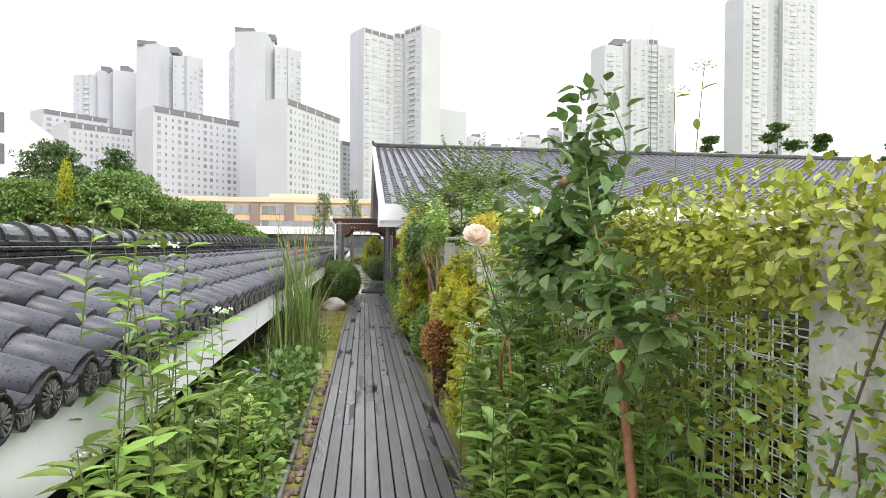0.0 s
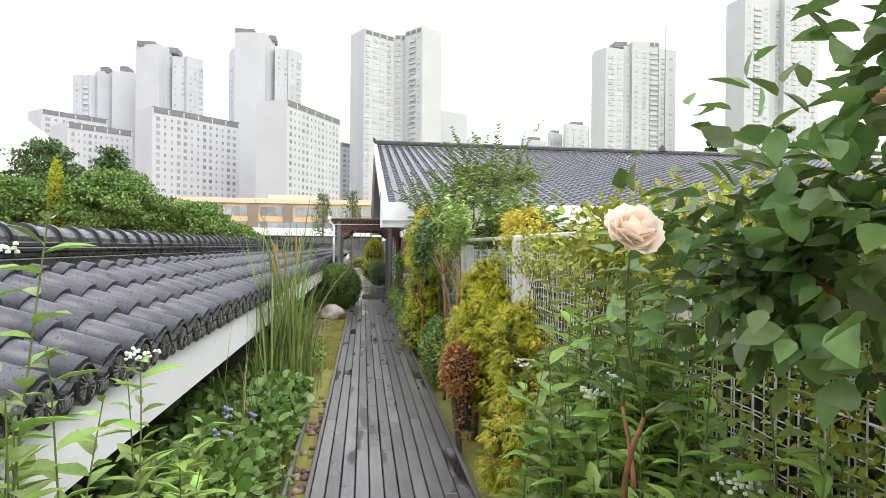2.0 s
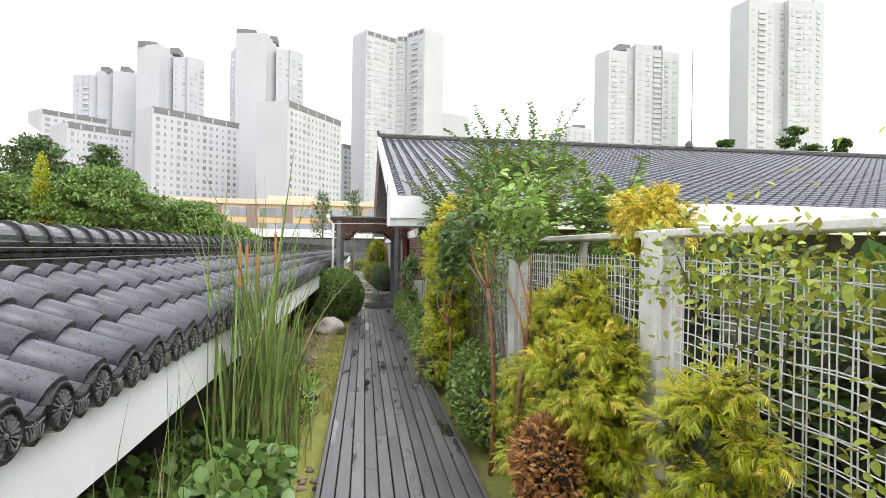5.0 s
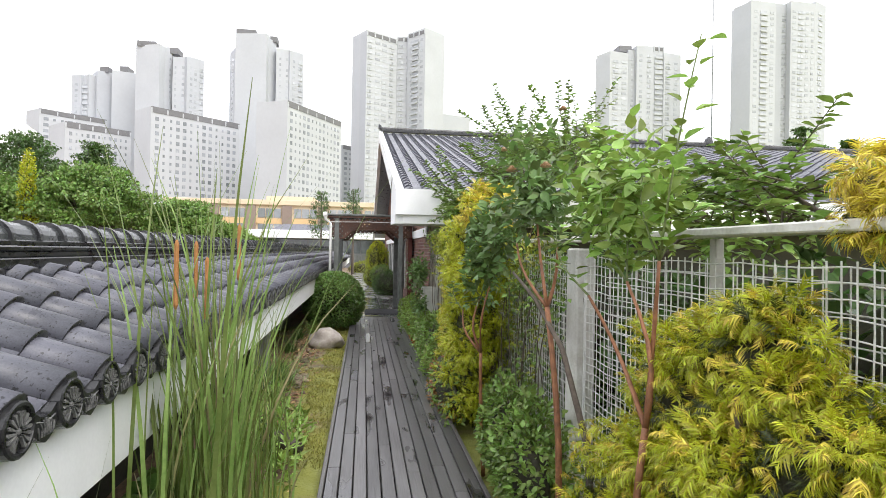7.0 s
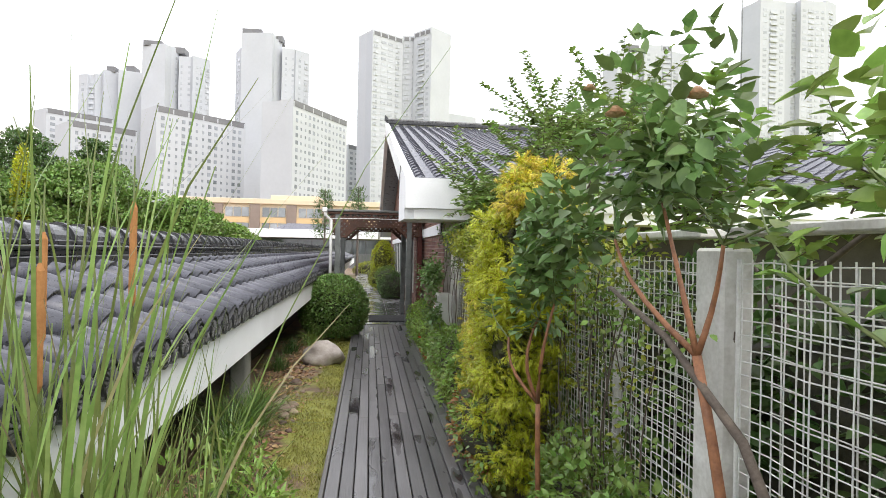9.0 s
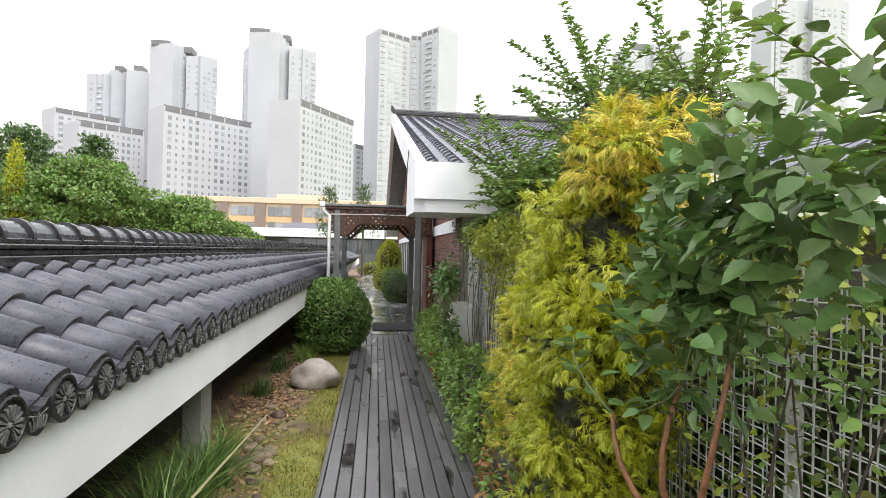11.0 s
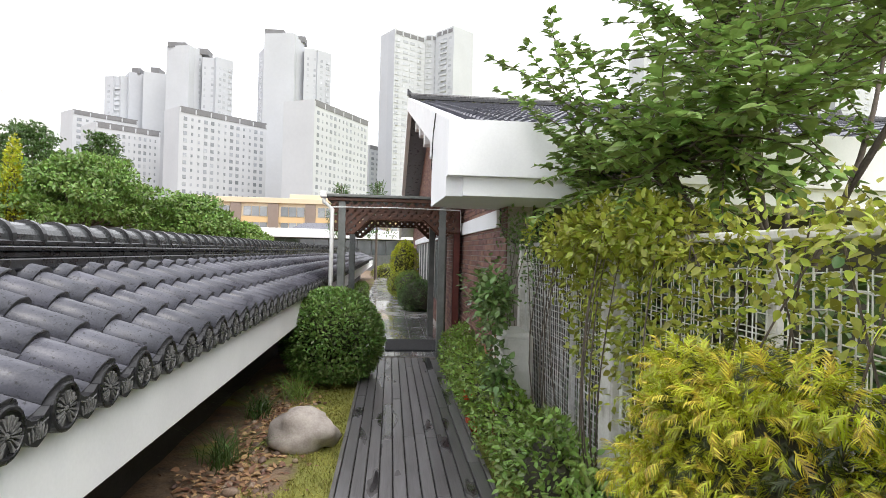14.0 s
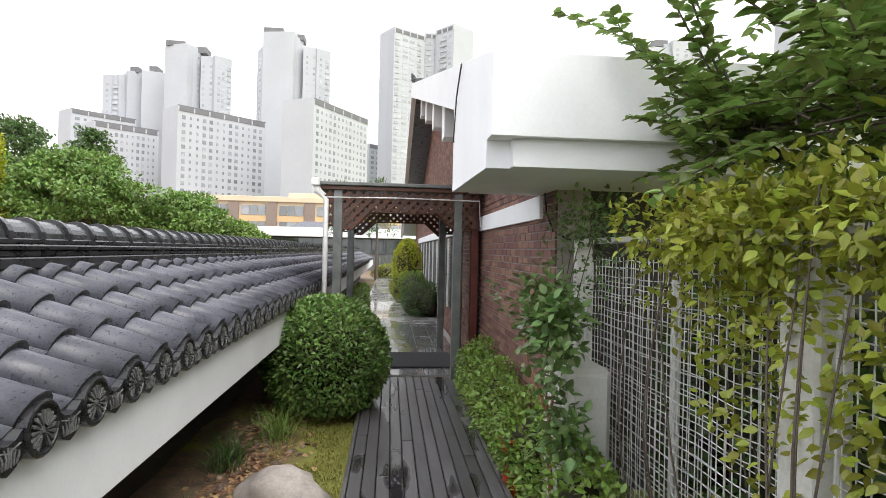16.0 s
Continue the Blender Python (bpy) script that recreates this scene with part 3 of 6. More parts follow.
# brick walls: mortar bed with bricks proud of it
wall_gable = Geo()
prism_x(wall_gable, [(16.93, -0.2), (40.2, -0.2), (40.2, roof_z(40.2) - 0.3), (RIDGE_Y, RIDGE_Z - 0.3), (16.93, roof_z(16.93) - 0.3)], 1.335, 1.58)
wall_gable = solid("wall_gable", wall_gable, M["mortar"], "red brown brick gable wall with pale mortar joints", "wall", "structure")
# front wall coloured near-black for the shade below the hall eave
solid("wall_front", Geo().box(1.585, FAR_X, 16.95, 17.2, -0.2, 2.6), M["dark"], "front wall under the eave, its shade put into the dark colour", "wall", "structure")
solid("wall_band", Geo().box(1.29, 1.333, 17.28, 20.72, 1.905, 2.09, 0.004), M["white"], "white painted band across the brick wall", "trim", "structure")
solid("wall_band_2", Geo().box(1.25, 1.333, 22.7, 36.0, 1.92, 2.10, 0.004), M["white"], "white lintel band over the hall windows", "trim", "structure")
for i in range(9):
    y = 23.0 + 1.42 * i
    w = thing("window_%d" % (i + 1), (1.33, y, 0.5), "dark glazed hall window in a pale frame", "window", "hall windows", "structure")
    part("pane", Geo().box(1.312, 1.333, y + 0.06, y + 0.94, 0.55, 1.88), M["glass"], w)
    for a, b in ((0, 0.06), (0.47, 0.53), (0.94, 1.0)):
        part("window_frame", Geo().box(1.29, 1.333, y + a, y + b, 0.5, 1.9, 0.004), M["pipe"] if b == 0.06 else M["steel"], w)
# roof ridge
g = Geo().box(0.66, FAR_X, RIDGE_Y - 0.10, RIDGE_Y + 0.10, RIDGE_Z - 0.02, RIDGE_Z + 0.10, 0.02)
g.tube([(0.62, RIDGE_Y, RIDGE_Z + 0.12), (FAR_X, RIDGE_Y, RIDGE_Z + 0.12)], 0.07, 8)
part("ridge", g, M["ridge"], hall, "black ridge of stacked tiles")
part("ridge_end", Geo().tube([(0.66, RIDGE_Y, RIDGE_Z + 0.12), (0.63, RIDGE_Y, RIDGE_Z + 0.22), (0.60, RIDGE_Y, RIDGE_Z + 0.30)], [0.09, 0.06, 0.02], 6), M["ridge"], hall)
part("finial", Geo().tube([(14.4, RIDGE_Y, RIDGE_Z + 0.1), (14.4, RIDGE_Y, RIDGE_Z + 0.3), (14.4, RIDGE_Y, RIDGE_Z + 0.42)], [0.22, 0.16, 0.04], 6), M["ridge"], hall, "black tile finial")
solid("lightning_rod", Geo().tube([(14.45, 28.4, 6.2), (14.45, 28.4, 12.6)], [0.03, 0.012], 6), M["steel"], "thin grey lightning rod above the roof ridge", "rod")

# loose cables under the eave
solid("cable", Geo().tube([(1.31, 17.20, 2.10), (1.30, 17.12, 1.95), (1.32, 17.0, 1.80), (1.40, 16.9, 1.74), (1.7, 16.9, 1.70)], 0.008, 6), M["ridge"], "loose black cable hanging at the brick corner", "cable")
solid("cable", Geo().tube([(0.600, 16.9, 2.97), (0.597, 17.15, 2.8), (0.602, 17.35, 2.5), (0.9, 17.5, 2.4)], 0.006, 6), M["ridge"], "thin black cable over the white barge", "cable")

# ---- porch beyond the deck, mat and path ----
porch = tagged(put("porch_floor", Geo().box(-0.62, 1.30, 20.30, 25.42, -0.2, -0.006).mesh("porch_floor", M["mortar"])), "dark wet porch floor tiles", "floor", kind="structure")
path = tagged(put("paved_path", Geo().box(-0.62, 1.30, 25.425, 58.0, -0.2, -0.012).mesh("paved_path", M["mortar"])), "wet pale paved path beside the hall", "path", kind="structure")
solid("door_mat", Geo().box(0.15, 1.07, 20.75, 21.87, 0.008, 0.026, 0.005), M["mat"], "flat black rubber door mat on the porch", "mat")

# ---- pergola ----
per = thing("pergola", (0.25, 21.3, 0), "brown timber porch canopy with diagonal lattice valance", "pergola")
part("roof_panel", Geo().box(-0.80, 1.30, 20.02, 22.75, 2.425, 2.47, 0.008), M["steel"], per, "thin grey green roof panel")
for y in (20.10, 22.6):
    part("beam", Geo().box(-0.75, 1.27, y - 0.05, y + 0.05, 2.37, 2.422, 0.008), M["brown"], per)
for x in (-0.72, 1.22):
    part("side_beam", Geo().box(x - 0.04, x + 0.04, 20.155, 22.545, 2.37, 2.422, 0.008), M["brown"], per)


def valance_low(x):
    if x < -0.48 or x > 1.06:
        return 1.93
    if x < -0.36 or x > 0.94:
        return 1.885
    if x < -0.12:
        return 1.885 + (x + 0.36) / 0.24 * 0.215
    if x > 0.70:
        return 1.885 + (0.94 - x) / 0.24 * 0.215
    return 2.10


for y in (20.10, 22.6):
    for k, sgn in ((0, 1), (1, -1)):
        off = -2.2
        while off < 5.4:
            # a strip along z = sgn * x + off, kept where it lies in the valance
            run = []
            x = -0.70
            while x < 1.235:
                z = sgn * x + off
                ok = valance_low(x) <= z <= 2.365
                if ok:
                    run.append((x, z))
                if (not ok or x > 1.22) and run:
                    if len(run) > 2:
                        (xa, za), (xb, zb) = run[0], run[-1]
                        w, q = 0.017, y - 0.012 + 0.012 * k
                        dx, dz = -sgn * w, w
                        s = Geo()
                        p = [(xa - dx, za - dz), (xb - dx, zb - dz), (xb + dx, zb + dz), (xa + dx, za + dz)]
                        s.poly([(a, q, b) for a, b in p])
                        s.poly([(a, q + 0.011, b) for a, b in p][::-1])
                        for i in range(4):
                            (a1, b1), (a2, b2) = p[i], p[(i + 1) % 4]
                            s.poly([(a1, q, b1), (a1, q + 0.011, b1), (a2, q + 0.011, b2), (a2, q, b2)])
                        part("lattice_strip", s, M["brown"], per)
                    run = []
                x += 0.012
            off += 0.115
    edge = [(-0.70, 1.93), (-0.48, 1.93), (-0.47, 1.885), (-0.36, 1.885), (-0.12, 2.10), (0.70, 2.10), (0.94, 1.885), (1.06, 1.885), (1.07, 1.93), (1.235, 1.93)]
    for (xa, za), (xb, zb) in zip(edge, edge[1:]):
        part("valance_edge", Geo().tube([(xa, y, za), (xb, y, zb)], 0.013, 4), M["brown"], per)
for x, y in ((-0.54, 20.14), (-0.54, 22.55), (0.98, 20.14), (1.0, 22.55)):
    part("post", Geo().box(x - 0.055, x + 0.055, y - 0.055, y + 0.055, -0.02, 2.37, 0.006), M["steel"], per, "grey green steel post")
part("red_post", Geo().box(1.17, 1.27, 20.22, 20.32, -0.02, 2.37, 0.006), M["oxide"], per, "red oxide corner post")
part("downpipe", Geo().tube([(-0.80, 20.0, 2.44), (-0.80, 20.0, 2.34), (-0.68, 20.02, 2.24), (-0.68, 20.02, -0.05)], 0.032, 10), M["pipe"], per, "white plastic downpipe", smooth=True)
part("gutter_end", Geo().box(-0.86, -0.76, 19.94, 20.06, 2.40, 2.50, 0.015), M["pipe"], per)
part("cable", Geo().tube([(-0.70, 20.035, 2.27), (0.2, 20.035, 2.285), (1.24, 20.035, 2.275), (1.26, 20.05, 1.95)], 0.008, 5), M["pipe"], per, "thin white cable")
door = thing("glass_door", (1.02, 20.6, 0), "open glass door in a slim steel frame", "door")
part("pane", Geo().box(1.045, 1.053, 20.30, 21.06, 0.16, 1.94), M["glass"], door)
for y0, y1, z0, z1 in ((20.25, 20.30, 0.02, 2.02), (21.06, 21.11, 0.02, 2.02), (20.30, 21.06, 0.02, 0.16), (20.30, 21.06, 1.94, 2.02)):
    part("door_frame", Geo().box(1.03, 1.07, y0, y1, z0, z1, 0.004), M["steel"], door)

# ---- far building at the end of the path ----
end_hall = thing("end_hall", (-4, 62, 0), "low modern hall with a white flat roof and glass front", "building")
part("roof", Geo().box(-10.5, 3.0, 59.2, 66, 2.55, 3.3, 0.03), M["white"], end_hall, "thick white flat roof")
part("wall", Geo().box(-10.0, 6.0, 60.1, 66, -0.2, 2.5), M["parapet"], end_hall)
for i in range(11):
    x = -9.8 + 1.2 * i
    part("pane", Geo().box(x, x + 1.12, 60.0, 60.06, 1.25, 2.45), M["glass"], end_hall)
for i in range(54):
    x = -9.8 + 0.25 * i
    part("slat", Geo().box(x, x + 0.13, 59.96, 60.05, 0.3, 1.15), M["steel"], end_hall)
part("back_roof", Geo().poly([(-11, 70, 3.2), (0, 70, 3.2), (-1.5, 73, 4.4), (-9, 73, 4.4)]).poly([(-11, 76, 3.2), (0, 76, 3.2), (-1.5, 73, 4.4), (-9, 73, 4.4)]), M["tile"], end_hall, "low grey tiled roof")

# ---- school ----
school = thing("school_building", (-14, 116, 0), "cream school with orange bands and taupe piers", "building")
part("wall", Geo().box(-34, 4, 110, 122, -0.2, 9.9), M["school"], school)
part("parapet", Geo().box(-34.3, 4.3, 109.5, 122, 9.2, 10.1, 0.05), M["school"], school)
part("stair_top", Geo().box(-17.5, -9, 112, 120, 10.1, 11.0, 0.05), M["school"], school)
for z in (3.2, 5.9):
    part("band", Geo().box(-34, 4, 109.82, 109.98, z, z + 0.95), M["orange"], school)
for i in range(6):
    x = -33 + 6.2 * i
    part("pier", Geo().box(x, x + 1.7, 109.6, 109.97, 0, 9.1), M["taupe"], school)
    for z in (1.2, 4.3, 7.0):
        for k in range(3):
            part("window", Geo().box(x + 2.1 + 1.35 * k, x + 3.3 + 1.35 * k, 109.85, 109.99, z, z + 1.6), M["pane"], school)


# ---- apartment towers ----
def apartments(name, label, B, A, C, H, left=(0, 0), right=(0, 0), dark_top=False, mats=("tower", "tower")):
    """A block on the plan corners B (nearest), A and C; left and right: bays and window width share on B-A and B-C."""
    b, a, c = (Vector((p[0], p[1], 0)) for p in (B, A, C))
    root = thing(name, b, label, "apartment block", "apartment blocks")
    d = a + c - b
    g = Geo()
    ring = [b, c, d, a]
    for i in range(4):
        p, q = ring[i], ring[(i + 1) % 4]
        g.poly([(p.x, p.y, -0.2), (q.x, q.y, -0.2), (q.x, q.y, H), (p.x, p.y, H)])
    g.poly([(p.x, p.y, H) for p in ring])
    part("wall", g, M[mats[0]], root)
    for (bays, share), e in ((left, a), (right, c)):
        if not bays:
            continue
        way = (e - b)
        L = way.length
        way.normalize()
        out = Vector((way.y, -way.x, 0))
        if out.dot((a + c) / 2 - b) > 0 or out.dot(d - b) > 0:
            out = -out
        turn = math.atan2(way.y, way.x)
        pitch = (L - 2.0) / bays
        for kind in range(2):
            w = pitch * share * (1.0 if kind == 0 else 0.55)
            s = 1 if out.dot(Vector((-math.sin(turn), math.cos(turn), 0))) > 0 else -1
            q = Geo().box(-w / 2, w / 2, -0.06 if s > 0 else -0.12, 0.12 if s > 0 else 0.06, -0.75 if kind == 0 else -0.55, 0.75 if kind == 0 else 0.55)
            me = q.mesh("window", M["pane"])
            many = not dark_top
            joined = Geo()
            z = H - 4.6
            while z > 13.0:
                for i in range(bays):
                    if (i % 4 in (1, 2)) != (kind == 1):
                        continue
                    p = way * (1.0 + pitch * (i + 0.5))
                    m = Matrix.Translation((p.x, p.y, z)) @ Matrix.Rotation(turn, 4, "Z")
                    if many:
                        k = len(joined.v)
                        joined.v += [tuple(m @ Vector(v)) for v in q.v]
                        joined.f += [tuple(k + c0 for c0 in f) for f in q.f]
                    else:
                        put("window", me, root, m)
                z -= 2.85
            if many:
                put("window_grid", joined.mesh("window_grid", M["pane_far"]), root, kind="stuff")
            # pale pilasters between the bays
            for i in range(0, bays + 1, 2):
                p = way * (1.0 + pitch * i) + out * 0.2
                put("pilaster", Geo().box(-0.25, 0.25, -0.2, 0.2, 0, H - 3).mesh("pilaster", M["tower"]), root, Matrix.Translation((p.x, p.y, 0)) @ Matrix.Rotation(turn, 4, "Z")) if many and kind == 0 else None
        if dark_top:
            p0, p1 = b + out * 0.12, e + out * 0.12
            part("roof_screen", Geo().poly([(p0.x, p0.y, H - 2.4), (p1.x, p1.y, H - 2.4), (p1.x, p1.y, H - 0.5), (p0.x, p0.y, H - 0.5)]).poly([(p0.x, p0.y, H), (p1.x, p1.y, H), (p1.x, p1.y, H - 0.5), (p0.x, p0.y, H - 0.5)]), M["parapet"], root, "grey open roof screen")
            for i in range(bays // 2 + 1):
                p = b + way * (L - 0.6) * i / (bays // 2) + out * 0.14
                r = p + way * 0.55
                part("screen_post", Geo().poly([(p.x, p.y, H - 2.4), (r.x, r.y, H - 2.4), (r.x, r.y, H - 0.5), (p.x, p.y, H - 0.5)]), M[mats[0]], root)
        else:
            m = b + way * L * 0.5
            part("roof_house", Geo().box(m.x - L * 0.2, m.x + L * 0.2, m.y + 1.5, m.y + 9, H, H + 2.4), M["parapet"], root, "small grey roof house")
    return root


def far(ratio, y):
    """A plan point at depth y, on the line that leaves the walk at that slope."""
    return (0.166 + ratio * (y - 3.909), y)


def add_box(g, m, x0, x1, y0, y1, z0, z1):
    b = Geo().box(x0, x1, y0, y1, z0, z1)
    k = len(g.v)
    g.v += [tuple(m @ Vector(v)) for v in b.v]
    g.f += [tuple(k + c for c in f) for f in b.f]


def stepped_tower(label, wings, cap=()):
    """A tower of joined wings; each wing: its front's two ends as (slope, depth), its height slope, its style and its depth back.
    style: columns of windows as (place along the front, width share, tall or balcony)."""
    first = Vector((*far(*wings[0][0]), 0))
    root = thing("apartment_tower", first, label, "apartment block", "apartment blocks")
    for a, b, rise, back, tone, columns, dark in wings:
        p, q = Vector((*far(*a), 0)), Vector((*far(*b), 0))
        H = 1.637 + rise * ((a[1] + b[1]) / 2 - 3.909)
        way = (q - p).normalized()
        out = Vector((way.y, -way.x, 0))
        L = (q - p).length
        g = Geo()
        ring = [p, q, q - out * back, p - out * back]
        for i in range(4):
            u, w = ring[i], ring[(i + 1) % 4]
            g.poly([(u.x, u.y, -0.2), (w.x, w.y, -0.2), (w.x, w.y, H), (u.x, u.y, H)])
        g.poly([(u.x, u.y, H) for u in ring])
        wing = part("wing", g, M[tone], root)
        m = Matrix.Translation(p - origin_of(root)) @ Matrix.Rotation(math.atan2(way.y, way.x), 4, "Z")
        glass, bands, sills = Geo(), Geo(), Geo()
        for f, w, kind in columns:
            z = H - 6.0
            while z > 12:
                x0, x1 = f * L - w * L / 2, f * L + w * L / 2
                if kind == "balcony":
                    add_box(glass, m, x0, x1, -0.12, 0.2, z, z + 1.35)
                    add_box(bands, m, x0 - 0.1, x1 + 0.1, -0.7, 0.1, z - 1.1, z - 0.08)
                elif kind == "pair":
                    c = (x0 + x1) / 2
                    add_box(glass, m, x0, c - 0.12, -0.1, 0.2, z, z + 1.35)
                    add_box(glass, m, c + 0.12, x1, -0.1, 0.2, z, z + 1.35)
                    add_box(sills, m, x0 - 0.1, x1 + 0.1, -0.3, 0.1, z - 0.2, z - 0.05)
                else:
                    add_box(glass, m, x0, x1, -0.1, 0.2, z, z + 1.3)
                z -= 2.85
        if glass.v:
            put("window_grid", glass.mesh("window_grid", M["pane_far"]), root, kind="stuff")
        if bands.v:
            put("balcony_banding", bands.mesh("balcony_banding", M["tower"]), root, kind="stuff")
        if sills.v:
            put("sill_banding", sills.mesh("sill_banding", M["tower"]), root, kind="stuff")
        if dark:
            # open roof screen: a dark band broken by pale posts
            g = Geo()
            add_box(g, m, 0.3, L - 0.3, -0.15, 0.1, H - 2.6, H - 0.7)
            part("roof_screen", Geo_moved(g, root), M["parapet"], root, "grey open roof screen")
            n = max(2, int(L / 4))
            for i in range(n + 1):
                g = Geo()
                add_box(g, m, (L - 0.7) * i / n, (L - 0.7) * i / n + 0.7, -0.3, 0.1, H - 3.0, H)
                part("screen_post", Geo_moved(g, root), M[tone], root)
    for (a, b, rise, low) in cap:
        p, q = Vector((*far(*a), 0)), Vector((*far(*b), 0))
        z = 1.637 + rise * (a[1] - 3.909)
        part("roof_house", Geo().box(p.x, q.x, p.y + 1, p.y + 9, z - low, z), M["parapet"], root, "small grey roof house")
    return root


def Geo_moved(g, root):
    o = origin_of(root)
    g.v = [(x + o.x, y + o.y, z + o.z) for x, y, z in g.v]
    return g


SLAB = "white slab apartment block with rows of small windows"
TOWER = "pale high-rise apartment tower with rows of windows"
apartments("apartment_slab", SLAB, far(-0.3512, 240), (far(-0.3512, 240)[0] - 9.5, 250), far(-0.2113, 266), 56.0, right=(13, 0.5), dark_top=True)
apartments("apartment_slab", SLAB, far(-0.1327, 230), far(-0.184, 236), far(-0.0427, 263), 58.4, right=(13, 0.5), dark_top=True)
apartments("apartment_slab", SLAB, far(-0.4816, 250), (far(-0.4816, 250)[0] - 12, 262), far(-0.3815, 266), 50.6, right=(11, 0.5), dark_top=True)
apartments("apartment_slab", SLAB, far(-0.0403, 330), far(-0.05, 336), far(0.02, 352), 60.5, right=(8, 0.6), dark_top=True)
apartments("apartment_slab", SLAB, far(-0.5205, 300), far(-0.54, 308), far(-0.42, 320), 66.3, right=(8, 0.6), dark_top=True)
W = "window"
stepped_tower(TOWER, [
    ((-0.4738, 330), (-0.4600, 328), 0.2757, 14, "tower_grey", [(0.5, 0.3, W)], False),
    ((-0.4600, 329.5), (-0.4480, 329.5), 0.2757, 14, "tower_grey", [(0.5, 0.75, "balcony")], False),
    ((-0.4480, 328), (-0.4353, 331), 0.2765, 14, "tower", [], False),
    ((-0.4353, 327), (-0.4130, 331), 0.2830, 14, "tower_grey", [], False),
    ((-0.4130, 326), (-0.3740, 330), 0.2845, 14, "tower", [], False),
], [((-0.4330, 328), (-0.4200, 328), 0.292, 3), ((-0.4030, 328), (-0.3900, 328), 0.2945, 3.2)])
stepped_tower(TOWER, [
    ((-0.3769, 312), (-0.3407, 308), 0.3315, 13, "tower", [], False),
    ((-0.3407, 310), (-0.3203, 315), 0.3292, 13, "tower_grey", [(0.85, 0.12, W)], False),
    ((-0.3195, 312), (-0.2969, 312), 0.3142, 13, "tower", [(0.2, 0.12, W), (0.75, 0.2, W)], False),
    ((-0.2969, 310), (-0.2698, 316), 0.3133, 13, "tower_grey", [(0.25, 0.14, W), (0.5, 0.14, W), (0.84, 0.2, "pair")], False),
], [((-0.3769, 309.5), (-0.3480, 309.5), 0.3385, 2.6), ((-0.3330, 313), (-0.3120, 313), 0.3300, 3)])
stepped_tower(TOWER, [
    ((-0.2285, 322), (-0.2195, 312), 0.3313, 13, "tower_grey", [(0.5, 0.35, W)], False),
    ((-0.2200, 311), (-0.1694, 308), 0.3615, 13, "tower", [], False),
    ((-0.1694, 310), (-0.1535, 315), 0.3529, 13, "tower_grey", [], False),
    ((-0.1535, 311), (-0.1310, 312), 0.3384, 13, "tower", [(0.3, 0.14, W), (0.8, 0.16, W)], False),
    ((-0.1310, 311), (-0.1081, 316), 0.3344, 13, "tower_grey", [(0.3, 0.16, W), (0.75, 0.24, "pair")], False),
], [((-0.2200, 310.5), (-0.1880, 310.5), 0.3690, 2.6), ((-0.1680, 312), (-0.1530, 312), 0.3600, 3)])
stepped_tower(TOWER, [
    ((-0.0124, 305), (-0.0018, 300), 0.3745, 2.5, "tower_grey", [], False),
    ((-0.0018, 300), (0.0504, 310), 0.3750, 14, "tower", [(0.10, 0.12, "pair"), (0.36, 0.16, W), (0.58, 0.16, W), (0.82, 0.12, "pair")], True),
    ((0.0504, 311), (0.0742, 311), 0.3735, 14, "tower_grey", [(0.3, 0.3, "pair"), (0.8, 0.2, W)], True),
    ((0.0700, 309), (0.1001, 300), 0.3850, 14, "tower", [(0.2, 0.12, W), (0.45, 0.34, "balcony"), (0.8, 0.16, W)], True),
    ((0.1001, 300), (0.1345, 309), 0.3865, 14, "tower", [], False),
])
apartments("apartment_slab", SLAB, far(0.126, 330), far(0.118, 335), far(0.1821, 338), 81.0, mats=("tower", "tower"))
stepped_tower(TOWER, [
    ((0.4172, 309), (0.4425, 300), 0.3680, 14, "tower", [], False),
    ((0.4425, 300), (0.4777, 302), 0.3726, 14, "tower", [(0.3, 0.3, "pair"), (0.78, 0.26, W)], False),
    ((0.4777, 304), (0.4945, 304), 0.3780, 14, "tower_grey", [(0.5, 0.3, W)], False),
    ((0.4945, 302), (0.5270, 302), 0.3873, 14, "tower", [(0.25, 0.18, W), (0.75, 0.2, "pair")], False),
    ((0.5270, 303), (0.5485, 303), 0.3883, 14, "tower", [(0.5, 0.7, "balcony")], True),
    ((0.5485, 302), (0.5820, 305), 0.3760, 14, "tower", [(0.22, 0.24, "pair"), (0.7, 0.2, W)], False),
], [((0.4620, 304), (0.4860, 304), 0.3865, 3.4)])
stepped_tower(TOWER, [
    ((0.6872, 280), (0.7236, 270), 0.4780, 14, "tower_grey", [], False),
    ((0.7236, 270), (0.7761, 271), 0.4880, 14, "tower", [(0.18, 0.14, W), (0.5, 0.26, "balcony"), (0.84, 0.14, W)], False),
    ((0.7761, 274), (0.8075, 274), 0.4860, 14, "tower_grey", [(0.55, 0.28, "pair")], False),
    ((0.8075, 271), (0.8600, 272), 0.4930, 14, "tower", [(0.14, 0.14, W), (0.40, 0.2, "pair"), (0.66, 0.12, W), (0.88, 0.1, W)], False),
    ((0.8600, 272), (0.8830, 276), 0.4930, 14, "tower_grey", [(0.45, 0.34, "pair")], False),
])
for r0, r1, y, h in ((0.185, 0.215, 420, 83), (0.22, 0.255, 430, 78), (0.285, 0.33, 420, 84), (0.335, 0.36, 430, 92), (0.365, 0.412, 420, 97)):
    apartments("apartment_slab", SLAB, far(r0, y), far(r0 - 0.004, y + 8), far(r1, y + 8), h, right=(6, 0.5))
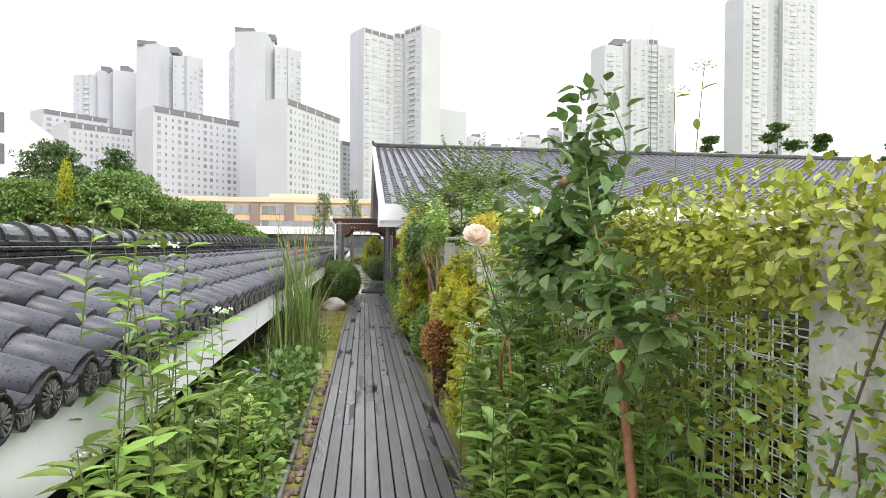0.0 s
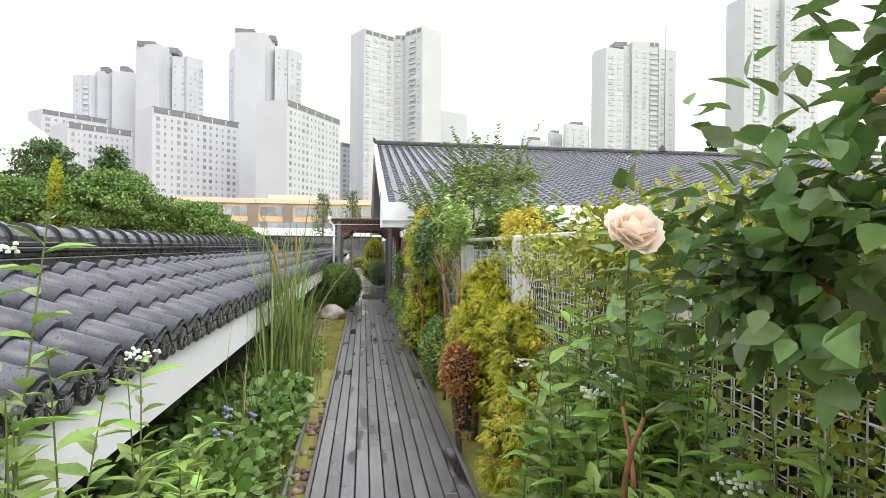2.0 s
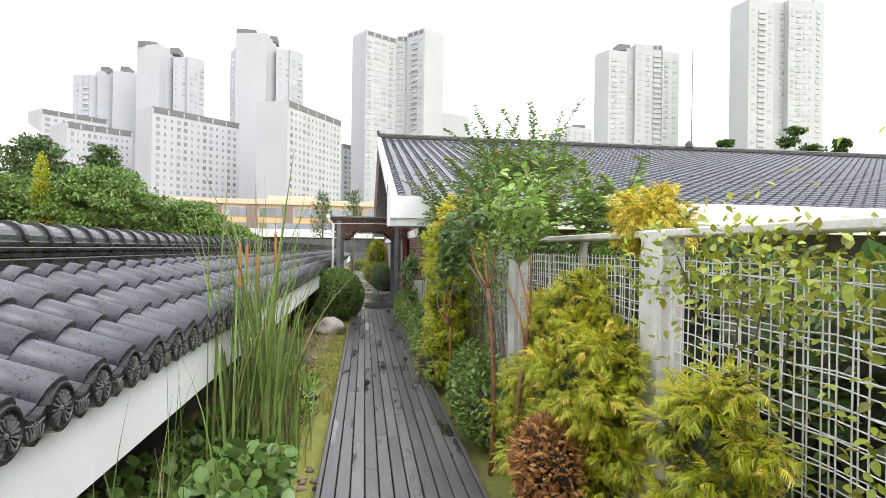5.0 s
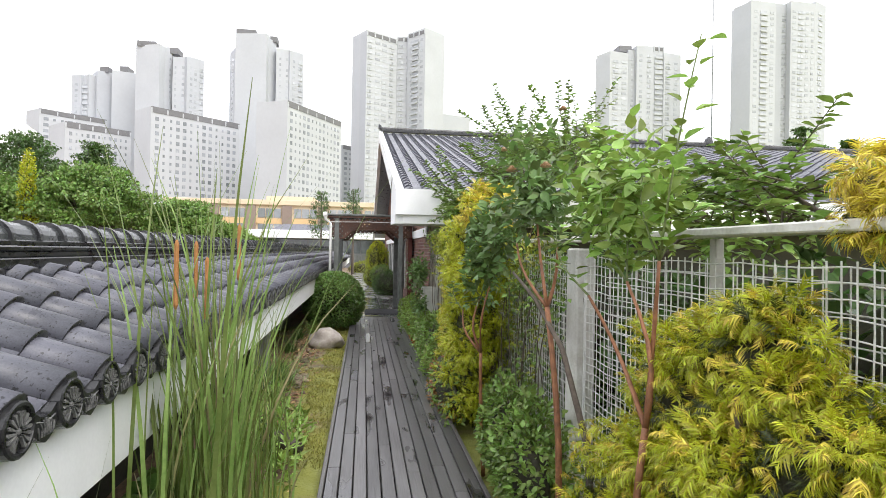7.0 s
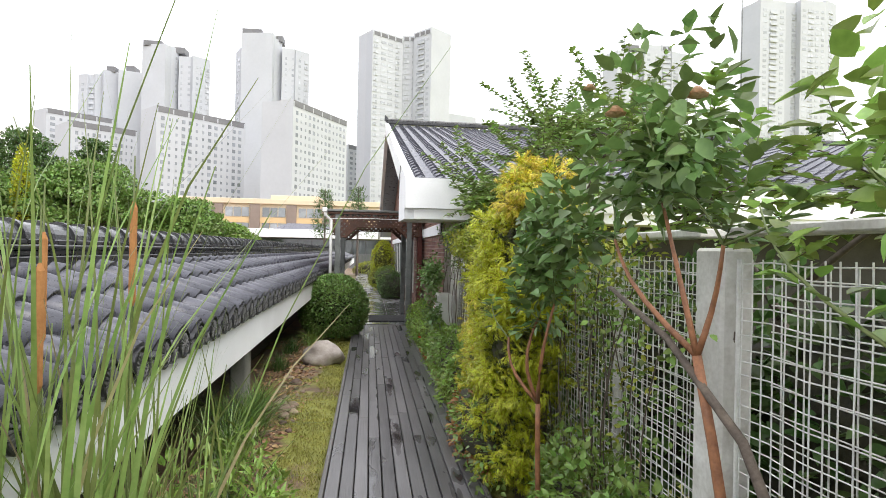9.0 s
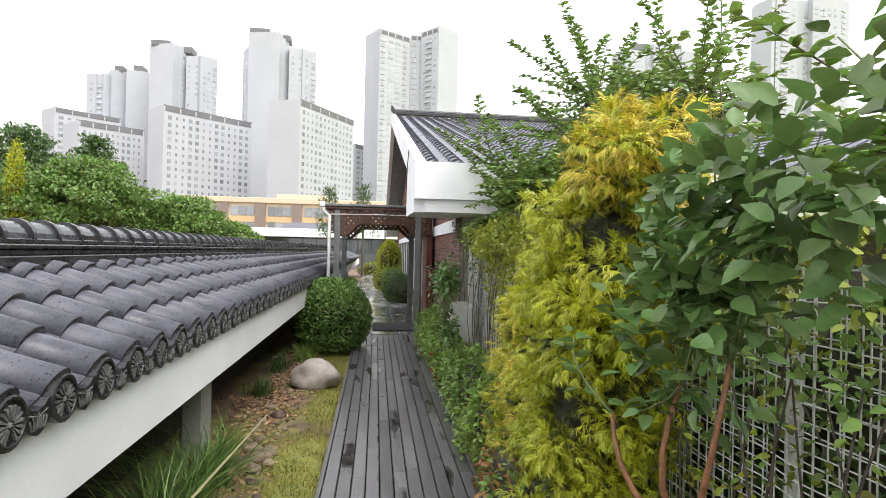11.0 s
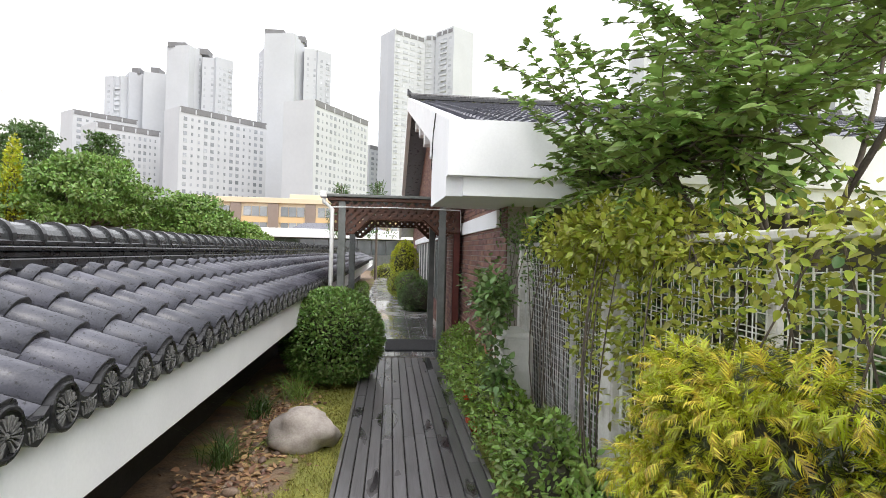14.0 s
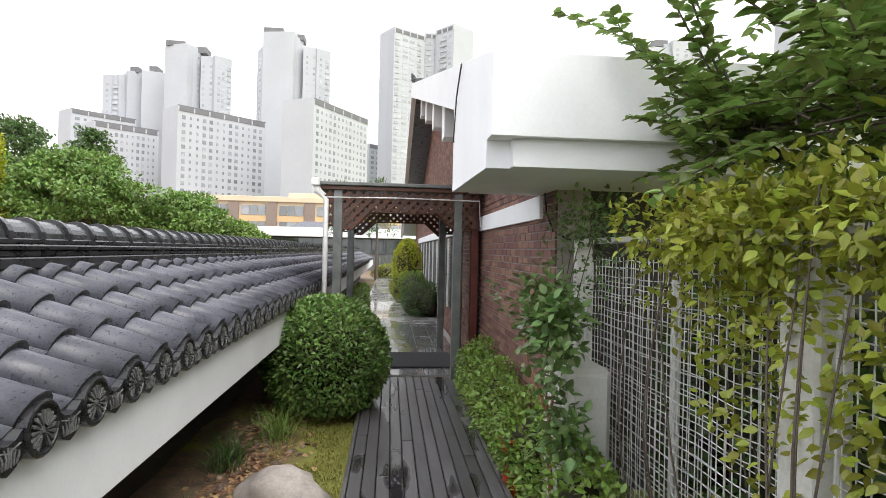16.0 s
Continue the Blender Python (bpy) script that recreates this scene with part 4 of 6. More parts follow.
# a greenhouse-fronted block past the trees on the left
block = thing("office_block", (-52, 70, 0), "grey office block with long glass bands", "building")
part("wall", Geo().poly([(-38.5, 70, -0.2), (-70, 46, -0.2), (-70, 46, 17.5), (-38.5, 70, 16.8)]).poly([(-38.5, 70, -0.2), (-38.5, 70, 16.8), (-44, 90, 16.8), (-44, 90, -0.2)]).poly([(-38.5, 70, 16.8), (-70, 46, 17.5), (-76, 66, 17.5), (-44, 90, 16.8)]), M["white"], block)
for z in (6.5, 10.2, 13.6):
    for i in range(12):
        a, b2 = i / 12 + 0.01, (i + 1) / 12 - 0.01
        p, q = (-38.5 - 31.5 * a + 0.06, 70 - 24 * a - 0.08), (-38.5 - 31.5 * b2 + 0.06, 70 - 24 * b2 - 0.08)
        part("pane", Geo().poly([(*p, z), (*q, z), (*q, z + 2.2), (*p, z + 2.2)]), M["glass"], block)

# ---- fence ----
FENCE_X, RAIL_Z = 1.50, 1.705
PILLARS = [0.6, 2.9, 5.16, 7.42, 9.9, 12.25, 14.6, 16.82]
for y in PILLARS:
    solid("fence_pillar", Geo().box(FENCE_X - 0.07, FENCE_X + 0.06, y - (0.03 if y > 16 else 0.09), y + (0.03 if y > 16 else 0.09), -0.2, 1.66 if y in (9.9, 12.25) else 1.74, 0.012), M["fence_white"], "weathered white square fence pillar beside the deck", "pillar", group="fence pillars")
wire_up = Geo()
for s, e in ((0.2, 1.62),):
    wire_up.tube([(0.003 * math.sin(i * 2.1), 0.004 * math.cos(i * 1.7), s + (e - s) * i / 7) for i in range(8)], 0.0027, 4)
wire_up = wire_up.mesh("wire", M["wire"])
rng = random.Random(5)
for k in range(len(PILLARS) - 1):
    y0, y1 = PILLARS[k] + 0.093, PILLARS[k + 1] - 0.093
    root = thing("mesh_fence_panel", (FENCE_X, (y0 + y1) / 2, 0), "white welded wire mesh fence panel with a flat top rail", "fence", "mesh fence panels")
    part("top_rail", Geo().box(FENCE_X - 0.05, FENCE_X + 0.12, y0, y1, RAIL_Z, RAIL_Z + 0.035, 0.006), M["fence_white"], root, "flat white top rail")
    mid = (y0 + y1) / 2
    part("mid_post", Geo().box(FENCE_X + 0.09, FENCE_X + 0.13, mid - 0.025, mid + 0.025, -0.1, RAIL_Z - 0.002, 0.006), M["fence_white"], root)
    for fx in (FENCE_X - 0.02,):
        for y in (y0 + 0.02, y1 - 0.02):
            part("frame_bar", Geo().tube([(fx, y, 0.18), (fx, y, 1.62)], 0.008, 6), M["wire"], root)
    n = int((y1 - y0 - 0.06) / 0.052)
    for i in range(n):
        y = y0 + 0.04 + (y1 - y0 - 0.08) * i / (n - 1)
        put("wire", wire_up, root, Matrix.Translation(Vector((FENCE_X - 0.02, y, 0)) - root.location))
    across = Geo().tube([(0.006 + 0.003 * math.sin(i * 1.9), -(y1 - y0) / 2 + 0.02 + (y1 - y0 - 0.04) * i / 14, 0.006 * math.sin(i * 2.3 + k)) for i in range(15)], 0.0027, 4).mesh("wire", M["wire"])
    for i in range(29):
        put("wire", across, root, Matrix.Translation((-0.02, 0, 0.2 + 0.05 * i + rng.uniform(-0.006, 0.006))) @ Matrix.Rotation(rng.uniform(-0.004, 0.004), 4, "X"))
    g = Geo()
    for i in range(int(n / 2)):
        y = y0 + 0.05 + (y1 - y0 - 0.1) * i / (n / 2 - 1)
        g.tube([(FENCE_X + 0.13, y, 0.2), (FENCE_X + 0.135, y, 0.9), (FENCE_X + 0.13, y, 1.6)], 0.003, 4, False)
    for i in range(14):
        g.tube([(FENCE_X + 0.13, y0, 0.25 + 0.1 * i), (FENCE_X + 0.136, mid, 0.25 + 0.1 * i), (FENCE_X + 0.13, y1, 0.25 + 0.1 * i)], 0.003, 4, False)
    part("back_mesh", g, M["wire"], root, kind="stuff")


# ---- plants ----
def cypress(base, clumps, seed, label, gold=0.0):
    root = thing("golden_cypress", base, label, "shrub", "golden cypresses")
    part("trunk", Geo().tube([base, (base[0] + 0.03, base[1], base[2] + 0.6), (base[0], base[1] + 0.04, max(c[2] for c, r, n in clumps))], [0.035, 0.028, 0.01], 7), M["bark_grey"], root)
    core(clumps, "core_shade", root, seed, 0.55)
    rnd = random.Random(seed)
    sprays = []
    for c, r, n in clumps:
        k = max(7, int(9 + 10 * r[2] / 0.5))
        for i in range(k):
            h = -0.9 + 1.85 * (i + rnd.random()) / k
            a = i * 2.4 + rnd.uniform(-0.5, 0.5)
            w = math.sqrt(max(0.05, 1 - h * h)) * rnd.uniform(0.62, 0.92)
            s = rnd.uniform(0.34, 0.52)
            sprays.append(((c[0] + r[0] * w * math.cos(a), c[1] + r[1] * w * math.sin(a), c[2] + r[2] * h * 0.9), (r[0] * s * 1.15, r[1] * s, min(r[2], r[0] * 1.1) * s * 0.75), int(n / k)))
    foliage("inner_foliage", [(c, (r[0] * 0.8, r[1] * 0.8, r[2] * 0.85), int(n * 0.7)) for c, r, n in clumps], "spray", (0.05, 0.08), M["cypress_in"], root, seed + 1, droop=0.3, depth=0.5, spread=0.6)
    foliage("foliage", [(c, r, int(n * 3.3 * (1 - gold))) for c, r, n in sprays], "spray", (0.045, 0.085), M["cypress"], root, seed, droop=0.3, upward=0.1, spread=0.45, depth=0.8, bump=0.3)
    if gold:
        foliage("gold_foliage", [(c, r, int(n * 3.3 * gold)) for c, r, n in sprays], "spray2", (0.045, 0.085), M["cypress_gold"], root, seed + 2, droop=0.3, spread=0.45, depth=0.6, bump=0.3)
    return root


cypress((1.2, 11.7, -0.1), [((1.16, 11.85, 0.45), (0.25, 0.5, 0.55), 900), ((1.17, 11.8, 1.05), (0.26, 0.5, 0.55), 950), ((1.2, 11.7, 1.62), (0.27, 0.48, 0.48), 1000), ((1.15, 11.8, 1.34), (0.26, 0.46, 0.32), 550)], 11, "tall golden thread cypress spilling over the deck edge")
cypress((1.3, 11.6, -0.1), [((1.23, 11.55, 1.98), (0.25, 0.36, 0.24), 800)], 14, "bright golden cypress crown above the fence rail", 0.6)
cypress((1.2, 7.9, -0.1), [((1.25, 8.0, 0.62), (0.22, 0.6, 0.45), 1200), ((1.3, 7.75, 0.98), (0.2, 0.4, 0.32), 900), ((1.27, 6.7, 0.8), (0.14, 0.26, 0.5), 650), ((1.35, 8.05, 1.25), (0.12, 0.28, 0.28), 480), ((1.3, 8.3, 1.12), (0.15, 0.36, 0.28), 520)], 21, "golden thread cypress pressed against the mesh fence", 0.2)
cypress((1.62, 7.75, -0.1), [((1.62, 7.75, 1.79), (0.17, 0.22, 0.13), 400)], 24, "bright golden cypress crown above the fence rail", 0.85)
cypress((1.25, 13.1, -0.1), [((1.27, 13.3, 0.55), (0.2, 0.6, 0.5), 1000), ((1.3, 13.1, 1.02), (0.2, 0.65, 0.36), 1000), ((1.2, 12.65, 0.5), (0.2, 0.4, 0.5), 700)], 31, "golden thread cypress in front of the mesh fence", 0.25)
cypress((1.25, 6.4, -0.1), [((1.18, 6.35, 0.4), (0.2, 0.42, 0.4), 700), ((1.28, 8.6, 0.5), (0.2, 0.6, 0.5), 500)], 34, "low golden thread cypress at the deck edge", 0.25)


def cane(rng, p, q, r0, r1, bend=0.08, n=6):
    p, q = Vector(p), Vector(q)
    w = Vector((rng.uniform(-1, 1), rng.uniform(-1, 1), 0)) * bend * (q - p).length
    pts = [p.lerp(q, i / n) + w * math.sin(math.pi * i / n) for i in range(n + 1)]
    return pts, [r0 + (r1 - r0) * i / n for i in range(n + 1)]


LEAF_MESH = {}


def leaf_mesh(kind, mat):
    if (kind, mat) not in LEAF_MESH:
        v, t = SHAPES[kind]
        LEAF_MESH[(kind, mat)] = mesh_from("leaf", v, t, M[mat])
    return LEAF_MESH[(kind, mat)]


def leaves_along(root, rng, pts, count, size, kind, mat, start=0.25, spread=0.9, name="leaf"):
    """Single leaves set round a stem."""
    o = origin_of(root)
    for i in range(count):
        f = start + (1 - start) * (i + rng.random()) / count
        x = f * (len(pts) - 1)
        a = min(int(x), len(pts) - 2)
        p = pts[a].lerp(pts[a + 1], x - a)
        ang = i * 2.4 + rng.uniform(-0.5, 0.5)
        d = Vector((math.cos(ang), math.sin(ang), rng.uniform(-0.25, 0.55)))
        d = (d * spread + (pts[a + 1] - pts[a]).normalized() * 0.35).normalized()
        n = Vector((rng.uniform(-0.4, 0.4), rng.uniform(-0.4, 0.4), 1))
        X = d.cross(n).normalized()
        Z = X.cross(d)
        s = rng.uniform(*size)
        m = Matrix((X, d, Z)).transposed().to_4x4()
        m.translation = p + d * rng.uniform(0.0, 0.05) - o
        put(name, leaf_mesh(kind, mat), root, m @ Matrix.Scale(s, 4))


def rose_head(root, p, r, mat, seed):
    """A many-petalled open rose."""
    rng = random.Random(seed)
    g = Geo()
    for layer in range(5):
        n = 5 + layer
        rr = r * (0.26 + 0.18 * layer)
        for i in range(n):
            a = 2 * math.pi * i / n + layer * 0.7
            out = Vector((math.cos(a), math.sin(a), 0))
            side = Vector((-math.sin(a), math.cos(a), 0))
            base = Vector(p) + out * rr * 0.2
            top = Vector(p) + out * rr + Vector((0, 0, r * (1.25 - 0.2 * layer)))
            mid = base.lerp(top, 0.55) + out * r * 0.15
            w = rr * 0.75 + 0.1 * r
            g.poly([base - side * w * 0.3, mid - side * w, mid + side * w, base + side * w * 0.3])
            g.poly([mid - side * w, top - side * w * 0.7 + out * r * rng.uniform(0, 0.2), top + side * w * 0.7 + out * r * rng.uniform(0, 0.2), mid + side * w])
    if r > 0.04:
        tilt = Matrix.Translation(p) @ Matrix.Rotation(0.9, 4, "X") @ Matrix.Translation(-Vector(p))
        g.v = [tuple(tilt @ Vector(q)) for q in g.v]
    part("flower", g, M[mat], root, {"petal": "peach double rose bloom", "petal_faded": "faded brown rose bloom"}.get(mat, ""), smooth=True)


def rose(base, tips, seed, label, leaves=26, size=(0.045, 0.085), mat="leaf_rose", fork=0.55, blooms=(), extra=(), thick=0.017):
    """A rose with a red brown cane that forks twice into leafy shoots; tips: where the shoots end."""
    rng = random.Random(seed)
    root = thing("rose_bush", base, label, "rose bush", "rose bushes")
    mean = sum((Vector(t) for t in tips), Vector()) / len(tips)
    knot = Vector(base).lerp(mean, fork)
    knot.x, knot.y = base[0] + (mean.x - base[0]) * 0.5, base[1] + (mean.y - base[1]) * 0.4
    pts, rad = cane(rng, base, knot, thick, thick * 0.75, 0.05)
    part("cane", Geo().tube(pts, rad, 7), M["bark"], root, smooth=True)
    tips = sorted(tips, key=lambda t: t[1])
    third = max(2, (len(tips) + 2) // 3)
    for k in range(0, len(tips), third):
        group = tips[k:k + third]
        m = sum((Vector(t) for t in group), Vector()) / len(group)
        node = knot.lerp(m, 0.55) + Vector((rng.uniform(-0.03, 0.03), rng.uniform(-0.04, 0.04), 0.03))
        pts, rad = cane(rng, knot, node, 0.011, 0.006, 0.16, 5)
        part("branch", Geo().tube(pts, rad, 6), M["bark"], root, smooth=True)
        for t in group:
            pts, rad = cane(rng, node, t, 0.005, 0.002, 0.16)
            part("shoot", Geo().tube(pts, rad, 5), M["stem"], root, smooth=True)
            leaves_along(root, rng, pts, leaves, size, "rose", mat, 0.08)
    for p, r, m in blooms:
        rose_head(root, p, r, m, seed)
    if extra:
        foliage("foliage", list(extra), "rose", size, M[mat], root, seed + 90, droop=0.25, spread=0.8, depth=0.9, bump=0.5)
    return root


rose((1.15, 3.22, -0.1), [(1.13, 3.66, 2.25), (1.05, 3.6, 1.95), (1.1, 3.95, 1.85), (1.02, 4.5, 1.75), (1.1, 4.1, 1.9), (1.0, 3.3, 1.5), (1.08, 3.05, 1.4), (1.06, 3.75, 1.7), (0.98, 4.0, 1.55)], 41,
     "tall climbing rose with green leaves and a red cane", 24, size=(0.05, 0.088), fork=0.78, extra=[((1.04, 3.9, 1.62), (0.17, 0.5, 0.30), 560), ((1.09, 3.66, 1.98), (0.09, 0.13, 0.25), 130), ((1.06, 3.25, 1.4), (0.12, 0.22, 0.2), 150)], mat="leaf_rose", thick=0.020,
     blooms=[((0.98, 3.62, 1.86), 0.026, "petal_faded"), ((1.12, 3.1, 1.42), 0.024, "petal_faded")])
rose_c = rose((1.12, 9.25, -0.1), [(1.1, 9.95, 2.35), (1.15, 10.4, 2.1), (1.2, 9.3, 2.0), (1.05, 9.75, 2.2), (1.25, 9.2, 1.8), (1.2, 10.1, 1.9), (1.05, 10.3, 1.75), (1.15, 9.6, 1.85)], 42,
     "tall rose with faded blooms leaning on the fence", 26, size=(0.05, 0.088), fork=0.68, thick=0.02, blooms=[((1.0, 9.8, 2.12), 0.032, "petal_faded"), ((1.1, 9.45, 2.1), 0.028, "petal_faded"), ((1.02, 10.1, 2.3), 0.022, "petal_faded"), ((1.16, 9.35, 2.4), 0.018, "petal_faded")], extra=[((1.14, 9.75, 1.98), (0.2, 0.5, 0.30), 500), ((1.05, 10.5, 1.75), (0.16, 0.4, 0.28), 380)])
rose((1.08, 8.15, -0.1), [(1.14, 8.05, 2.32), (1.1, 8.3, 2.0), (1.18, 8.6, 2.05), (1.12, 8.45, 1.75), (1.2, 8.15, 1.8), (1.1, 8.9, 1.85), (1.05, 9.1, 1.75)], 43,
     "rose with long pale green shoots beside the mesh fence", 22, mat="leaf_lance", size=(0.05, 0.08), extra=[((1.14, 8.55, 1.85), (0.15, 0.4, 0.26), 420)])
rose((1.05, 10.7, -0.1), [(1.08, 10.75, 2.05), (0.92, 11.0, 1.5), (0.88, 11.2, 1.35), (1.05, 10.5, 1.75), (0.95, 10.7, 1.6), (1.12, 10.4, 1.9), (0.92, 10.8, 1.2)], 44,
     "rose with blue green leaves in front of golden cypress", 20, size=(0.05, 0.075), extra=[((1.0, 10.7, 1.55), (0.14, 0.3, 0.35), 312)])
rose((1.1, 16.0, -0.1), [(1.1, 16.5, 1.6), (1.05, 16.9, 1.5), (1.15, 16.2, 1.45), (0.98, 17.6, 1.4), (1.1, 16.3, 1.2), (1.05, 16.0, 0.9), (1.15, 15.8, 1.3), (1.0, 16.4, 1.0)], 45,
     "dark leaved rose against the brick wall", 20, size=(0.05, 0.075), mat="leaf_rose", extra=[((1.08, 16.3, 1.3), (0.14, 0.4, 0.25), 260), ((1.0, 15.8, 1.25), (0.15, 0.28, 0.28), 330), ((1.03, 15.72, 0.75), (0.12, 0.22, 0.25), 200)])
peach = rose((1.05, 4.5, -0.1), [(0.70, 3.89, 1.65), (1.1, 4.6, 1.5), (1.0, 4.2, 1.4), (0.95, 4.7, 1.3)], 46, "rose with one large peach bloom", 12, blooms=[((0.695, 3.88, 1.668), 0.048, "petal")])
part("old_cane", Geo().tube([(1.06, 9.95, 1.5), (1.10, 9.6, 1.36), (1.16, 9.3, 1.12), (1.2, 9.05, 0.7), (1.22, 8.9, -0.1)], [0.008, 0.012, 0.015, 0.017, 0.02], 7), M["bark_grey"], rose_c, "dark old rose cane", smooth=True)


# climbers on the fence
def climber(y0, y1, z0, z1, n, seed, label, mat="leaf_lime", size=(0.026, 0.045)):
    root = thing("fence_climber", (1.42, (y0 + y1) / 2, 0.0), label, "climbing plant", "fence climbers")
    rng = random.Random(seed)
    for i in range(9):
        y = rng.uniform(y0, y1)
        pts, rad = cane(rng, (1.46, y, -0.1), (1.42 + rng.uniform(-0.08, 0.06), y + rng.uniform(-0.5, 0.5), z1 - rng.uniform(0, 0.2)), 0.006, 0.003, 0.12, 8)
        part("vine", Geo().tube(pts, rad, 5), M["bark_grey"], root)
    m = (y0 + y1) / 2
    h = (y1 - y0) / 2
    foliage("foliage", [((1.40, m - h * 0.5, z1 - 0.13), (0.22, h * 0.62, 0.17), int(n * 0.34)), ((1.42, m + h * 0.5, z1 - 0.14), (0.22, h * 0.62, 0.16), int(n * 0.34)), ((1.42, m, (z0 + z1) / 2), (0.10, h, (z1 - z0) * 0.5), int(n * 0.5))], "ovate", size, M[mat], root, seed, droop=0.15, spread=0.8, depth=0.7, bump=0.5, lumps=16)
    return root


climber(2.4, 4.9, 0.7, 1.79, 7600, 51, "yellow green climber over the fence rail")
climber(13.7, 15.0, 0.9, 1.86, 2500, 52, "yellow green climber over the fence rail", size=(0.035, 0.06))
climber(10.4, 11.9, 0.4, 1.74, 1200, 53, "yellow green climber over the fence rail")
climber(5.0, 7.2, 0.5, 1.72, 2200, 54, "yellow green climber on the mesh fence")
climber(10.0, 11.6, 0.4, 1.5, 800, 55, "green climber on the mesh fence", "leaf_mid")
climber(12.4, 14.0, 1.0, 1.80, 1500, 56, "yellow green climber over the fence rail")
climber(16.0, 17.0, 1.2, 2.0, 700, 57, "dark green climber on the fence end", "leaf_rose")
climber(14.5, 15.6, 1.3, 1.9, 1300, 58, "yellow green climber over the fence rail", size=(0.035, 0.06))
climber(4.9, 5.7, 0.9, 1.82, 1600, 59, "yellow green climber piled above the fence rail", size=(0.03, 0.055))
climber(2.2, 4.0, 0.15, 1.3, 1000, 50, "green climber over the pillar and mesh fence", "leaf_mid")


def lance_plant(base, stems, height, seed, label, lean=0.25, leaves=16, size=(0.07, 0.135), flowers=0):
    """Upright stems with lance leaves and a few white flower heads."""
    rng = random.Random(seed)
    root = thing("leafy_perennial", base, label, "plant", "leafy perennials")
    made = []
    for i in range(stems):
        a = rng.uniform(0, 6.28)
        r = rng.uniform(0.02, 0.2)
        p = Vector(base) + Vector((math.cos(a) * r * 0.7, math.sin(a) * r * 1.6, 0))
        h = rng.uniform(*height)
        q = p + Vector((rng.uniform(-lean, lean) * 0.6, rng.uniform(-lean, lean), h))
        pts, rad = cane(rng, p, q, 0.006, 0.002, 0.05, 7)
        part("stem", Geo().tube(pts, rad, 5), M["stem"], root)
        made.append(pts)
        if i < flowers:
            g = Geo()
            for k in range(26):
                c = q + Vector((rng.uniform(-0.05, 0.05), rng.uniform(-0.05, 0.05), rng.uniform(-0.005, 0.02)))
                g.blob(c, (0.007, 0.007, 0.006), k, 3, 5)
            part("flower_head", g, M["petal_white"], root, "flat white flower head")
    leafy_shoots(root, made, leaves, size, "lance", "leaf_lance", seed)
    return root


for i, (x, y, n, h) in enumerate(((1.08, 4.2, 16, (0.8, 1.25)), (1.12, 4.8, 16, (0.8, 1.35)), (1.1, 5.3, 14, (0.6, 1.0)), (1.3, 5.7, 10, (0.8, 1.2)), (1.08, 3.6, 16, (0.6, 1.05)), (1.3, 3.3, 8, (0.5, 0.8)), (1.3, 5.2, 14, (0.9, 1.4)), (1.32, 4.9, 12, (0.8, 1.3)), (1.3, 4.4, 14, (0.8, 1.2)), (1.1, 3.0, 12, (0.5, 0.9)), (1.2, 4.0, 18, (0.9, 1.45)), (1.22, 4.6, 16, (0.9, 1.4)), (1.25, 3.4, 18, (0.9, 1.5)), (1.12, 3.85, 16, (0.8, 1.3)), (1.22, 4.9, 14, (1.2, 1.65)), (1.3, 5.3, 12, (1.1, 1.6)), (1.18, 4.5, 12, (1.2, 1.7)))):
    lance_plant((x, y, -0.1), n, h, 60 + i, "dense fresh green perennial beside the boardwalk", leaves=34, flowers=1 if i % 3 == 1 else 0)
for i, (x, y, n, h) in enumerate(((0.98, 4.75, 7, (0.9, 1.3)), (1.02, 5.15, 7, (0.9, 1.35)), (0.96, 4.3, 6, (0.8, 1.15)), (1.12, 5.6, 7, (0.9, 1.3)), (1.2, 5.0, 7, (1.2, 1.5)))):
    lance_plant((x, y, -0.1), n, h, 160 + i, "broad leaved fresh green perennial beside the boardwalk", leaves=22, size=(0.10, 0.17), flowers=1 if i % 2 else 0)
for i, (x, y, n, h) in enumerate(((-0.72, 4.15, 8, (1.3, 1.9)), (-0.66, 3.7, 12, (0.7, 1.15)), (-0.7, 4.75, 7, (1.1, 1.6)), (-0.62, 5.4, 8, (0.6, 1.0)))):
    lance_plant((x, y, -0.1), n, h, 80 + i, "tall green perennial with white flower heads under the eave", lean=0.16, leaves=32, size=(0.07, 0.16), flowers=1)

lance_plant((1.66, 3.95, -0.1), 2, (2.3, 2.5), 95, "tall flowering perennial rising behind the fence", lean=0.08, leaves=14, size=(0.06, 0.11), flowers=2)


def shrub(name, base, clumps, shape, size, mat, seed, label, category="shrub", group="", inner=0.7, **more):
    root = thing(name, base, label, category, group)
    rng = random.Random(seed)
    g = Geo()
    for c, r, n in clumps[:4]:
        pts, rad = cane(rng, base, (c[0], c[1], c[2] + r[2] * 0.3), 0.02, 0.006, 0.06)
        g.tube(pts, rad, 6)
    part("stem_mass", g, M["bark_grey"], root)
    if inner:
        # dark core stands for the shade within the shrub
        core(clumps, "core_shade", root, seed, inner)
    foliage("foliage", clumps, shape, size, M[mat], root, seed, **more)
    return root


